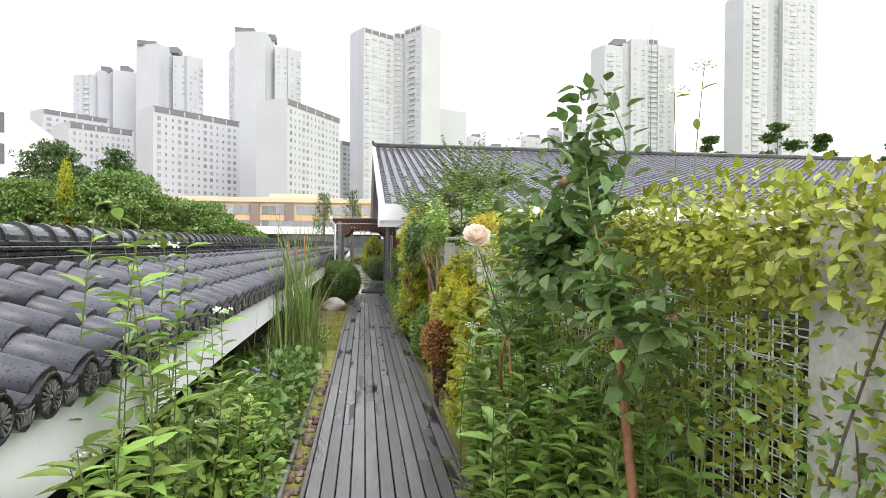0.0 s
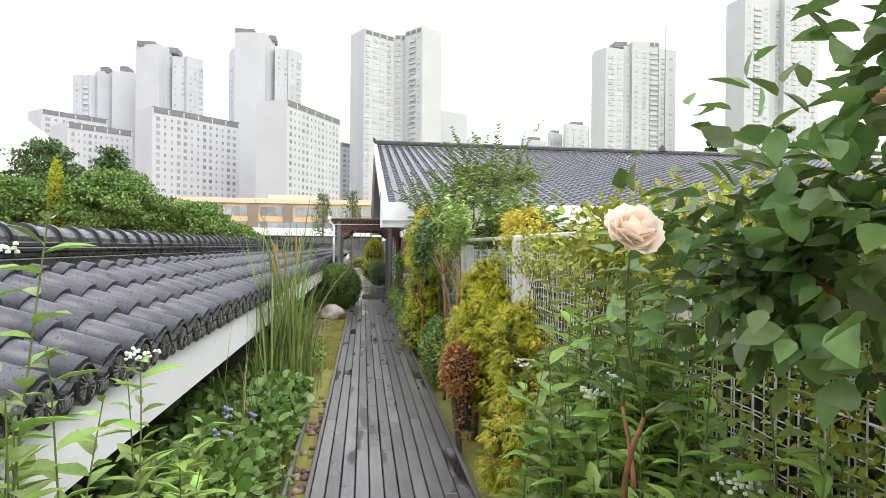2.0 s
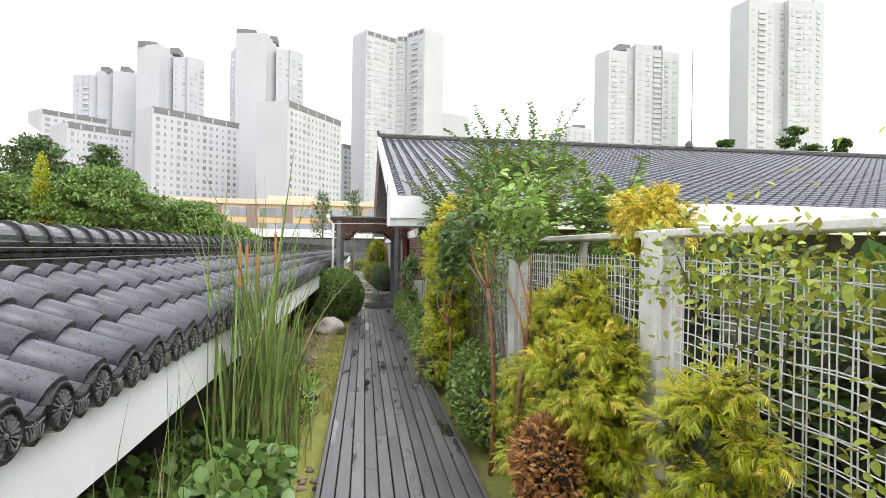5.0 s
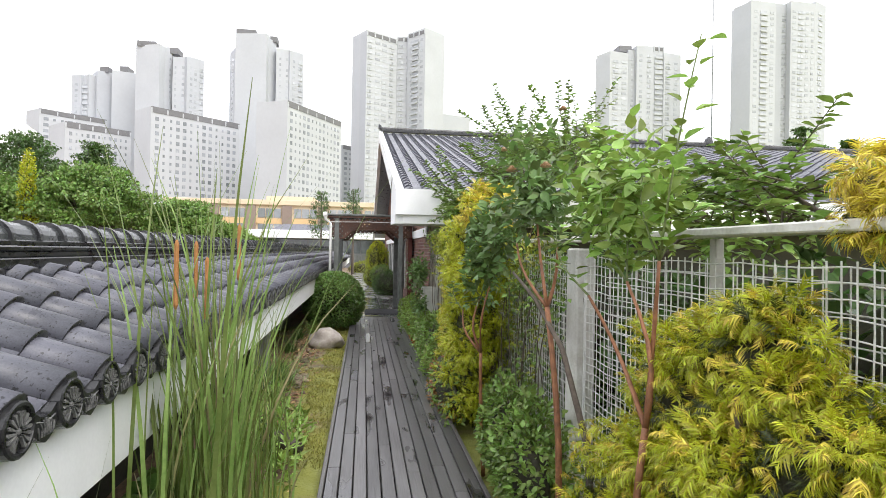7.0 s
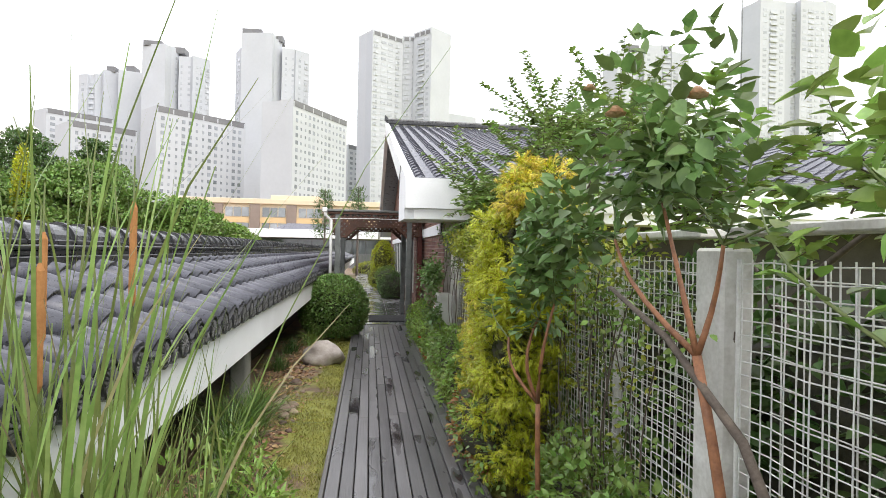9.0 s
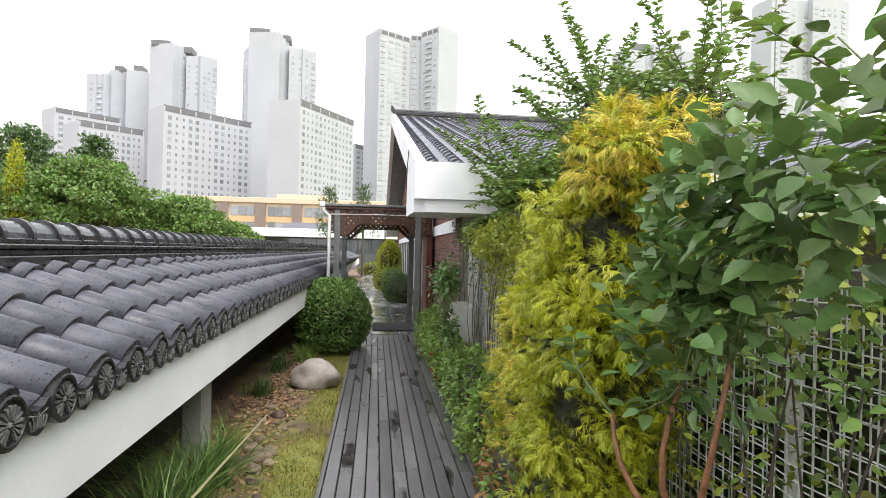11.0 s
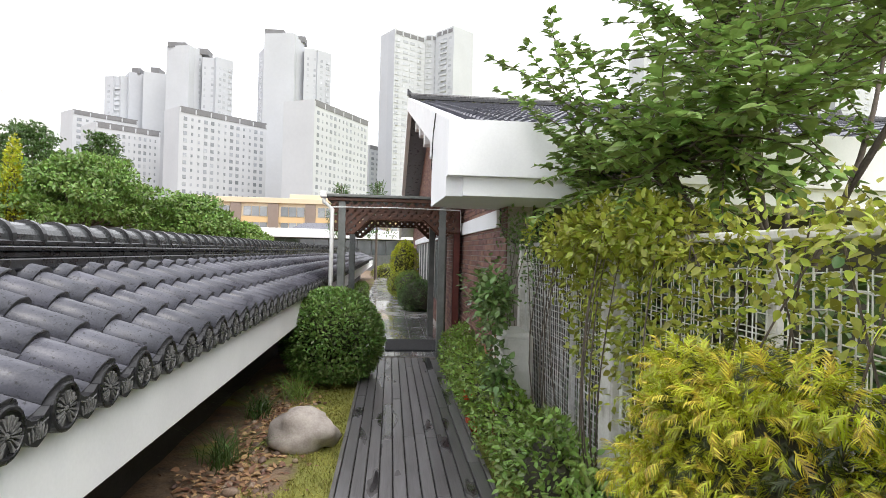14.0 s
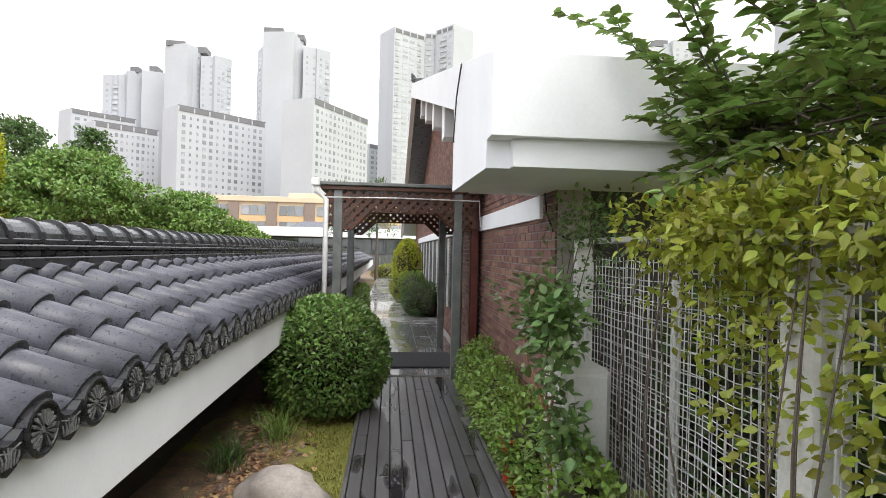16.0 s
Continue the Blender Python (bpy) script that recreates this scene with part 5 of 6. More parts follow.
# clipped box balls and hedges
shrub("box_ball", (-0.52, 18.95, -0.1), [((-0.52, 18.95, 0.48), (0.60, 0.64, 0.60), 14000)], "ovate", (0.038, 0.06), "leaf_box", 101, "round clipped dark green box bush beside the deck", group="clipped bushes", depth=0.2, bump=0.12, spread=0.7, lumps=40, inner=0.74)
shrub("box_ball", (1.05, 27.2, -0.1), [((1.0, 27.3, 0.38), (0.52, 0.7, 0.48), 4500)], "small", (0.035, 0.06), "leaf_dark", 102, "round clipped bush against the hall windows", group="clipped bushes", depth=0.22, bump=0.12, inner=0.82)
shrub("box_ball", (0.85, 29.6, -0.1), [((0.85, 29.6, 0.5), (0.45, 0.9, 0.5), 3000)], "small", (0.04, 0.07), "leaf_mid", 103, "rounded green bush beside the paved path", group="clipped bushes", depth=0.25, bump=0.15, inner=0.82)
shrub("gold_shrub", (0.55, 31.5, -0.1), [((0.5, 31.5, 0.45), (0.4, 0.8, 0.45), 2200)], "small", (0.045, 0.08), "leaf_lime", 104, "yellow green shrub beside the paved path", depth=0.3, bump=0.3)
shrub("gold_shrub", (0.75, 33.5, -0.1), [((0.75, 33.5, 1.15), (0.55, 0.8, 1.1), 4500)], "small", (0.05, 0.09), "cypress", 105, "tall golden shrub against the hall", depth=0.3, bump=0.3)
shrub("gold_shrub", (-0.1, 46, -0.1), [((-0.1, 46, 0.3), (0.9, 0.8, 0.5), 1500)], "small", (0.08, 0.12), "leaf_lime", 106, "low golden hedge at the end of the path", depth=0.3, bump=0.3)
shrub("gold_shrub", (-0.75, 30, -0.1), [((-0.75, 30, 0.2), (0.25, 4.5, 0.35), 2500)], "small", (0.05, 0.09), "leaf_mid", 107, "low green hedge under the tiled eave", depth=0.4, bump=0.3)
# low shrubs along the deck
for i, (y, z, ry, rz, n, mat) in enumerate(((19.2, 0.22, 0.6, 0.40, 1700, "leaf_low"), (18.1, 0.24, 0.6, 0.38, 1700, "leaf_low"), (17.0, 0.2, 0.6, 0.36, 1500, "leaf_low"), (15.9, 0.25, 0.6, 0.4, 1500, "leaf_low"), (14.8, 0.3, 0.6, 0.42, 1500, "leaf_mid"), (13.9, 0.22, 0.5, 0.36, 1300, "leaf_low"), (10.6, 0.25, 0.6, 0.42, 1500, "leaf_mid"), (9.9, 0.2, 0.5, 0.4, 1300, "leaf_mid"))):
    shrub("low_shrub", (1.14, y, -0.1), [((1.17, y, z), (0.2 + 0.02 * (i % 3), ry, rz), int(n * 1.7))], "ovate", (0.03, 0.06), mat, 110 + i, "low bushy green shrub along the boardwalk", group="deck side shrubs", depth=0.5, bump=0.45, lumps=18, inner=0.5)
shrub("rusty_shrub", (1.02, 7.6, -0.1), [((1.03, 7.62, 0.62), (0.19, 0.30, 0.25), 3400), ((1.06, 7.6, 0.25), (0.08, 0.2, 0.3), 350)], "small", (0.022, 0.045), "leaf_red", 121, "rust red small leaved shrub beside the deck", depth=0.5, bump=0.35)
shrub("low_shrub", (1.0, 12.6, -0.1), [((1.02, 12.4, 0.2), (0.16, 0.8, 0.32), 900)], "ovate", (0.04, 0.07), "leaf_red", 122, "low shrub with rust tinted leaves", depth=0.6, bump=0.4)
shrub("low_shrub", (1.0, 12.0, -0.1), [((1.0, 12.3, 0.25), (0.15, 0.9, 0.3), 900)], "ovate", (0.035, 0.06), "leaf_mid", 123, "low green shrub along the boardwalk", depth=0.6, bump=0.4)
# greens behind and above the fence
def branchy_tree(base, crown, ends, seed, label, leaves=30, size=(0.07, 0.115), mat="leaf_dark", shoots=90, thick=0.05):
    """A trunk, limbs to the crown's clumps (centre, radii), and arching shoots thick with leaves."""
    rng = random.Random(seed)
    root = thing("garden_tree", base, label, "tree", "garden trees")
    stems = []
    hub = Vector((base[0], base[1], base[2] + 1.4))
    pts, rad = cane(rng, base, hub, thick, thick * 0.7, 0.05)
    part("trunk", Geo().tube(pts, rad, 8), M["bark_grey"], root, smooth=True)
    for c, r in crown:
        pts, rad = cane(rng, hub, c, thick * 0.5, 0.01, 0.1)
        part("limb", Geo().tube(pts, rad, 6), M["bark_grey"], root, smooth=True)
    g = Geo()
    for i in range(shoots):
        c, r = crown[i % len(crown)]
        d = Vector((rng.gauss(0, 1), rng.gauss(0, 1), rng.gauss(0.35, 0.7))).normalized()
        p = Vector(c) + Vector((rng.uniform(-0.3, 0.3) * r[0], rng.uniform(-0.3, 0.3) * r[1], rng.uniform(-0.4, 0.1) * r[2]))
        q = Vector(c) + Vector((d.x * r[0], d.y * r[1], d.z * r[2])) * rng.uniform(0.7, 1.15)
        pts, rad = cane(rng, p, q, 0.006, 0.002, 0.12, 7)
        pts = [v + Vector((0, 0, -0.12 * (k / 7) ** 2 * (1 - d.z))) for k, v in enumerate(pts)]
        g.tube(pts, rad, 4)
        stems.append(pts)
    for q in ends:
        c = min((Vector(c) for c, r in crown), key=lambda v: (v - Vector(q)).length)
        pts, rad = cane(rng, c, q, 0.008, 0.002, 0.1, 8)
        g.tube(pts, rad, 4)
        stems.append(pts)
        stems.append(pts)
    part("twig_mass", g, M["bark_grey"], root, kind="stuff")
    leafy_shoots(root, stems, leaves, size, "ovate", mat, seed, droop=0.15)
    return root


branchy_tree((2.3, 14.3, -0.1), [((2.2, 14.4, 2.7), (1.0, 1.1, 0.75)), ((1.75, 14.6, 2.25), (0.7, 0.9, 0.55)), ((2.7, 13.6, 2.9), (0.9, 1.0, 0.8)), ((1.7, 15.3, 2.2), (0.5, 0.7, 0.4)), ((1.6, 13.8, 2.2), (0.5, 0.6, 0.45)), ((2.5, 15.0, 3.2), (0.9, 0.8, 0.6)), ((3.5, 15.0, 3.2), (0.9, 0.8, 0.6))],
             [(2.05, 15.0, 4.25), (2.12, 14.9, 4.05), (1.9, 15.1, 3.9), (3.1, 15.0, 4.35), (2.9, 15.1, 4.1), (4.1, 15.0, 4.45), (3.7, 15.0, 4.2), (1.5, 15.0, 3.8), (1.65, 15.1, 3.5), (1.2, 15.1, 3.25), (2.6, 15.2, 4.0), (0.75, 14.9, 2.85), (1.0, 15.0, 3.0), (1.25, 15.4, 3.3), (0.9, 14.5, 2.6), (1.85, 14.2, 3.75), (1.5, 14.6, 3.2), (2.3, 13.9, 3.9), (1.1, 15.4, 2.75), (0.98, 15.9, 2.95), (1.15, 15.2, 2.5), (1.3, 14.9, 3.0), (2.6, 13.2, 3.8)], 131, "leafy garden tree with arching branches over the fence", shoots=330, size=(0.05, 0.09), mat="leaf_garden", leaves=38)
branchy_tree((2.3, 10.6, -0.1), [((2.1, 11.0, 2.0), (0.6, 0.8, 0.5)), ((2.3, 9.8, 1.9), (0.6, 0.9, 0.5))], [(1.7, 11.6, 2.7), (1.9, 10.6, 2.6)], 132, "leafy shrub behind the mesh fence", mat="leaf_mid", shoots=60)
branchy_tree((1.95, 7.6, -0.1), [((1.9, 8.6, 1.9), (0.4, 0.7, 0.35))], [], 134, "leafy shrub behind the mesh fence", mat="leaf_mid", shoots=24, size=(0.05, 0.08))
shrub("back_shrub", (2.2, 6.0, -0.1), [((2.1, 0.6 + 1.5 * k, 0.75), (0.42, 1.05, 0.9), 2600) for k in range(11)], "ovate", (0.07, 0.12), "leaf_dark", 133, "dense dark shrubs behind the mesh fence", depth=0.6, bump=0.3, inner=0.72)
# ---- reeds and pond plants on the left ----


def reed_clump(base, n, length, seed, label, dry=0.12, lean=0.1, rad=(0.22, 0.4), width=(0.010, 0.020), spikes=()):
    root = thing("reed_clump", base, label, "reeds", "reeds")
    r = np.random.default_rng(seed)
    pts = np.array(base) + np.stack([r.normal(size=n) * rad[0] * 0.5, r.normal(size=n) * rad[1] * 0.5, np.zeros(n)], 1)
    pts[:, 0] = np.clip(pts[:, 0], -0.88, -0.3)
    k = int(n * dry)
    blades("reed_mass", pts[k:], length, width, M["reed"], root, seed, lean, 0.22, 6)
    blades("dry_reed_mass", pts[:k], (length[0] * 0.5, length[1] * 0.8), width, M["reed_dry"], root, seed + 1, lean, 0.25, 6)
    for x, y, z in spikes:
        part("stalk", Geo().tube([(x, y, base[2]), (x, y, z - 0.1)], 0.005, 5), M["stem"], root)
        part("spike", Geo().tube([(x, y, z - 0.16), (x, y, z - 0.14), (x, y, z + 0.14), (x, y, z + 0.16)], [0.004, 0.011, 0.011, 0.004], 8), M["spike"], root, "brown cattail spike")
        part("tip", Geo().tube([(x, y, z + 0.12), (x, y, z + 0.3)], [0.004, 0.002], 5), M["stem"], root)
    return root


reed_clump((-0.66, 9.4, -0.1), 150, (1.2, 2.45), 71, "tall green cattail reeds beside the boardwalk", rad=(0.26, 0.5), lean=0.1, width=(0.011, 0.025), spikes=((-0.66, 9.36, 1.42), (-0.78, 9.6, 1.5), (-0.58, 9.7, 1.6), (-0.74, 9.15, 1.5)))
reed_clump((-0.55, 9.9, -0.1), 100, (0.8, 1.5), 73, "thin reeds among the pond plants", dry=0.2, rad=(0.22, 0.5))
reed_clump((-0.74, 7.6, -0.1), 26, (0.8, 1.35), 75, "sparse thin reeds under the eave", dry=0.3, rad=(0.2, 0.7), width=(0.006, 0.01))
# sedge tufts
for i, (x, y, s) in enumerate(((-0.95, 12.55, 1.4), (-0.92, 13.0, 1.4), (-1.0, 12.75, 1.2), (-1.02, 13.3, 1.2), (-0.8, 11.7, 0.9), (-0.95, 13.6, 1.2), (-1.0, 13.95, 1.0), (-1.1, 16.2, 0.7), (-1.1, 17.5, 0.8), (-0.85, 18.2, 0.8))):
    root = thing("sedge_tuft", (x, y, -0.12), "arching green sedge tuft under the eave", "grass", "sedge tufts")
    r = np.random.default_rng(300 + i)
    pts = np.array((x, y, -0.12)) + np.stack([r.normal(size=150) * 0.06, r.normal(size=150) * 0.1, np.zeros(150)], 1)
    blades("reed_mass", pts, (0.25 * s, 0.5 * s), (0.006, 0.011), M["leaf_dark"] if i % 3 else M["leaf_mid"], root, 300 + i, 0.55, 1.2, 6)
# broad pond leaves
pond = thing("pond_plants", (-0.6, 7.2, -0.1), "glossy broad leaved pond plants in a planted trough", "plant")
r = np.random.default_rng(8)
n = 430
P = np.stack([r.uniform(-0.86, -0.34, n), r.uniform(5.0, 9.2, n), r.uniform(0.05, 0.32, n)], 1)
for i in range(n):
    a = r.uniform(0, 6.28)
    d = Vector((math.cos(a), math.sin(a), r.uniform(0.0, 0.7))).normalized()
    nn = Vector((r.uniform(-0.5, 0.5), r.uniform(-0.5, 0.5), 1))
    X = d.cross(nn).normalized()
    m = Matrix((X, d, X.cross(d))).transposed().to_4x4()
    m.translation = Vector(P[i]) - pond.location
    put("leaf", leaf_mesh("round", "leaf_pond"), pond, m @ Matrix.Scale(r.uniform(0.07, 0.13), 4))
g = Geo()
for i in range(0, n, 2):
    g.tube([(P[i][0], P[i][1], -0.1), tuple(P[i])], 0.006, 4, False)
part("stalk_mass", g, M["stem"], pond, kind="stuff")
foliage("undergrowth", [((-0.6, 5.6, 0.05), (0.28, 1.3, 0.3), 2200), ((-0.6, 7.6, 0.02), (0.28, 1.5, 0.25), 2000), ((-0.62, 3.6, 0.1), (0.3, 1.2, 0.5), 2200)], "ovate", (0.04, 0.08), M["leaf_lance"], pond, 9, depth=0.7)
foliage("eave_growth", [((-1.1, 5.4, 0.05), (0.24, 1.2, 0.36), 1300), ((-1.12, 7.4, 0.02), (0.24, 1.4, 0.32), 1300), ((-1.1, 9.6, 0.0), (0.22, 1.2, 0.3), 900)], "round", (0.06, 0.11), M["leaf_pond"], pond, 29, depth=0.7, upward=0.5, spread=0.9)
foliage("low_leaves", [((-0.62, 6.2, 0.12), (0.3, 1.2, 0.3), 1100), ((-0.6, 8.2, 0.12), (0.28, 1.1, 0.28), 1000), ((-0.8, 5.7, 0.12), (0.26, 1.0, 0.34), 900)], "round", (0.06, 0.11), M["leaf_pond"], pond, 19, depth=0.6, upward=0.5, spread=0.9)
for i, (x, y, z) in enumerate(((-0.78, 6.9, 0.33), (-0.72, 7.05, 0.27), (-0.80, 7.3, 0.4), (-0.64, 7.45, 0.3))):
    root = thing("lilac_flower", (x, y, -0.05), "lilac flower spike among pond leaves", "flower", "pond flowers")
    part("stem", Geo().tube([(x, y, -0.05), (x, y, z)], 0.005, 5), M["stem"], root)
    g = Geo()
    rr = random.Random(i)
    for k in range(9):
        g.blob((x + rr.uniform(-0.025, 0.025), y + rr.uniform(-0.025, 0.025), z + rr.uniform(-0.05, 0.05)), (0.016, 0.016, 0.012), k, 4, 6, 0.3)
    part("petals", g, M["petal_lilac"], root)
solid("trough_edge", Geo().tube([(-0.30, 4.6, -0.02), (-0.31, 6.5, -0.015), (-0.33, 8.6, -0.02), (-0.5, 9.1, -0.02)], 0.022, 8), M["steel"], "dark plastic edge of the planted trough", "edging", smooth=True)
foliage_l = thing("ground_herbs", (-0.5, 11.5, -0.1), "scattered low green herbs beside the boardwalk", "plant")
foliage("foliage", [((-0.55, 11.6, -0.02), (0.22, 0.6, 0.25), 500), ((-0.78, 10.8, 0.1), (0.14, 0.5, 0.4), 500), ((-0.45, 10.9, 0.02), (0.12, 0.7, 0.25), 420), ((-0.75, 12.2, 0.0), (0.15, 0.5, 0.3), 300)], "lance", (0.05, 0.1), M["leaf_lance"], foliage_l, 401, upward=0.8, depth=0.8)
# grassy moss beside the deck
lawn = thing("lawn", (-0.4, 14.5, -0.1), "short mossy yellow green grass", "grass", kind="stuff")
n = 26000
gx_, gy_ = r.uniform(-0.85, -0.2, n), r.uniform(11.0, 19.5, n)
keep = np.array([noise.noise(Vector((x * 2.2, y * 1.1, 5))) + 0.9 * (x + 0.66) > -0.2 for x, y in zip(gx_, gy_)])
roots = np.stack([gx_[keep], gy_[keep], np.array([ground_height(x, y) - 0.004 for x, y in zip(gx_[keep], gy_[keep])])], 1)
blades("reed_mass", roots, (0.015, 0.045), (0.004, 0.008), material("moss blade", (0.20, 0.20, 0.04), (0.38, 0.35, 0.09), 3, (0.6, 0.8), 0.0, 40, island=0.3, leafy=0.25), lawn, 402, 0.6, 0.5, 2)

# ---- stones ----
solid("boulder", Geo().blob((-0.53, 16.55, 0.02), (0.31, 0.27, 0.21), 3, 14, 22, 0.22), M["stone"], "rounded pale granite boulder on the moss", "boulder", smooth=True, base=(-0.53, 16.55, -0.1))
stones = random.Random(17)
for i in range(240):
    if i < 90:
        x, y = stones.uniform(-0.31, -0.2), stones.uniform(4.6, 9.6)
        s = stones.uniform(0.018, 0.04)
    else:
        x, y = stones.gauss(-0.86, 0.17), stones.uniform(12.0, 18.2)
        s = stones.uniform(0.01, 0.036) * (1.6 if i % 11 == 0 else 1)
    solid("pebble", Geo().blob((x, y, ground_height(x, y) + s * 0.3), (s * stones.uniform(0.8, 1.3), s * stones.uniform(0.8, 1.3), s * 0.7), i, 6, 8, 0.3), M["pebble"], "small brown and grey garden pebble", "pebble", group="pebbles", smooth=True, base=(x, y, -0.1))
for k, (x, y, q) in enumerate(((-0.74, 14.05, 0.075), (-0.66, 14.2, 0.06), (-0.70, 13.85, 0.05), (-0.82, 14.3, 0.065), (-0.62, 13.95, 0.045), (-0.86, 14.0, 0.055), (-0.76, 15.3, 0.06), (-0.88, 15.6, 0.05))):
    solid("garden_stone", Geo().blob((x, y, ground_height(x, y) + q * 0.35), (q * 1.2, q, q * 0.75), 40 + k, 8, 12, 0.3), M["pebble"], "rounded brown garden stone on damp soil", "stone", group="garden stones", smooth=True, base=(x, y, -0.1))
litter = thing("leaf_litter", (-0.8, 15, -0.1), "brown fallen leaves on damp soil", "leaf litter", kind="stuff")
NL = 5600
lp = np.stack([np.random.default_rng(5).normal(-0.92, 0.17, NL), np.random.default_rng(6).uniform(10.5, 19.5, NL), np.zeros(NL)], 1)
lp[:, 2] = [ground_height(x, y) + 0.006 for x, y, z in lp]
ln = np.random.default_rng(9).normal(size=(NL, 3))
V, T = place_leaves("ovate", lp, ln * np.array((1, 1, 0.2)), np.array((0, 0, 1.0)) + ln[:, ::-1] * 0.3, np.random.default_rng(10).uniform(0.03, 0.08, NL))
put("dry_leaves", mesh_from("dry_leaves", V - np.array(litter.location), T, material("dry fallen leaf", (0.19, 0.095, 0.05), (0.44, 0.27, 0.15), 4, (0.5, 0.9), 0.0, 40, island=0.5)), litter, kind="stuff")
solid("log", Geo().tube([(-0.66, 11.1, 0.06), (-0.5, 11.0, 0.13), (-0.36, 10.85, 0.1)], [0.06, 0.075, 0.05], 9), M["log"], "rotten dark log lying beside the deck", "log", smooth=True)

# ---- small things by the hall ----
unit = thing("outdoor_unit", (1.23, 16.17, -0.1), "aged white outdoor appliance behind the rose", "appliance")
part("body", Geo().box(1.12, 1.36, 15.92, 16.42, 0.0, 1.0, 0.025), M["unit"], unit)
part("foot", Geo().box(1.14, 1.34, 15.96, 16.02, -0.12, 0.0, 0.005), M["steel"], unit)
part("foot", Geo().box(1.14, 1.34, 16.32, 16.38, -0.12, 0.0, 0.005), M["steel"], unit)
part("cover_panel", Geo().box(1.15, 1.33, 15.905, 15.918, 0.55, 0.96, 0.004), M["unit"], unit)
for i in range(18):
    part("grille_slat", Geo().box(1.102, 1.118, 15.97, 16.37, 0.12 + 0.046 * i, 0.138 + 0.046 * i, 0.003), M["unit"], unit)
pot = thing("flower_pot", (1.03, 16.9, -0.1), "red plastic pot with orange red flowers", "flower pot")
part("pot", Geo().tube([(1.03, 16.9, -0.1), (1.03, 16.9, 0.06), (1.03, 16.9, 0.08)], [0.055, 0.075, 0.08], 14), M["pot"], pot)
foliage("foliage", [((1.03, 16.9, 0.16), (0.1, 0.12, 0.1), 160)], "small", (0.03, 0.05), M["leaf_mid"], pot, 501)
for i in range(5):
    rr = random.Random(i)
    rose_head(pot, (1.0 + rr.uniform(-0.08, 0.06), 16.9 + rr.uniform(-0.12, 0.1), 0.24 + rr.uniform(-0.03, 0.05)), 0.022, "petal_orange", i)

# ---- trees beyond the left roof ----
def broad_tree(base, h, r, n, seed, mat="leaf_tree", size=(0.13, 0.24), label="broad leafy green tree beyond the tiled roof", clumps=13):
    rng = random.Random(seed)
    root = thing("tree", base, label, "tree", "background trees")
    g = Geo()
    top = Vector(base) + Vector((0, 0, h * 0.75))
    pts, rad = cane(rng, base, top, 0.2 * h / 6, 0.06, 0.05)
    g.tube(pts, rad, 8)
    cl = []
    for i in range(clumps):
        a = i * 2.4
        f = (i + 0.5) / clumps
        z = base[2] + h * (0.42 + 0.5 * f)
        w = r * math.sin(math.pi * (0.35 + 0.6 * f)) * rng.uniform(0.45, 0.8)
        c = (base[0] + math.cos(a) * w, base[1] + math.sin(a) * w, z)
        s = r * rng.uniform(0.18, 0.38)
        cl.append((c, (s, s, s * 0.34), int(n / clumps * (s / (0.28 * r)) ** 2)))
        p2, r2 = cane(rng, pts[3], c, 0.06, 0.02, 0.1)
        g.tube(p2, r2, 6)
    part("trunk", g, M["bark_grey"], root)
    foliage("crown", cl, "ovate", size, M[mat], root, seed, depth=0.7, bump=0.6, droop=0.1, lumps=12)
    return root


for x, y, h, r, n, seed, mat in ((-17.8, 47.2, 7.0, 5.0, 20000, 601, "leaf_tree"), (-23.4, 45.6, 6.3, 4.0, 13000, 602, "leaf_tree"), (-13.0, 50.4, 5.2, 3.4, 13000, 603, "leaf_tree"), (-10.6, 54, 3.7, 2.7, 6000, 604, "leaf_mid"),
                                (-28.2, 58.4, 11.6, 4.4, 11000, 605, "leaf_dark"), (-22.6, 58.4, 11.2, 2.6, 6000, 606, "leaf_dark"), (-15.6, 56, 5.8, 2.9, 7000, 607, "leaf_mid"), (-27.4, 47.2, 6.0, 3.8, 8000, 609, "leaf_mid"), (-20.6, 52, 6.6, 3.0, 7000, 611, "leaf_dark")):
    broad_tree((x, y, -0.1), h, r, n, seed, mat, (0.16, 0.29), clumps=26)
shrub("gold_tree", (-20.3, 44.2, -0.1), [((-20.25, 44.2, 3.4), (0.42, 0.42, 3.1), 2600)], "small", (0.13, 0.22), "cypress", 610, "narrow yellow green conifer beyond the roof", "tree", depth=0.5, bump=0.4, lumps=20, upward=0.8)
for i, (x, y, h) in enumerate(((-2.75, 45, 5.5), (-0.65, 45, 5.7))):
    root = thing("conifer", (x, y, -0.1), "small dark conifer with sparse upswept branches", "tree", "conifers")
    part("trunk", Geo().tube([(x, y, -0.1), (x, y, h)], [0.1, 0.02], 6), M["bark_grey"], root)
    cl = []
    for k in range(9):
        z = 2.6 + (h - 2.6) * k / 9
        a = k * 2.3
        w = 1.15 * (1 - k / 12)
        for q in range(3):
            cl.append(((x + math.cos(a + q * 2.1) * w * 0.6, y + math.sin(a + q * 2.1) * w * 0.6, z), (0.36 * w + 0.05, 0.36 * w + 0.05, 0.10), 26))
    foliage("foliage", cl, "narrow", (0.25, 0.4), M["leaf_dark"], root, 620 + i, upward=0.6, depth=0.8)
for i, (x, y, h, rr) in enumerate(((62, 80, 22, 4.2), (70, 80, 20.5, 3), (83, 80, 21.5, 3.2), (54, 84, 20.5, 2.6))):
    broad_tree((x, y, -0.1), h, rr, 2600, 630 + i, "leaf_dark", (0.4, 0.7), "dark tree beyond the hall roof", 8)

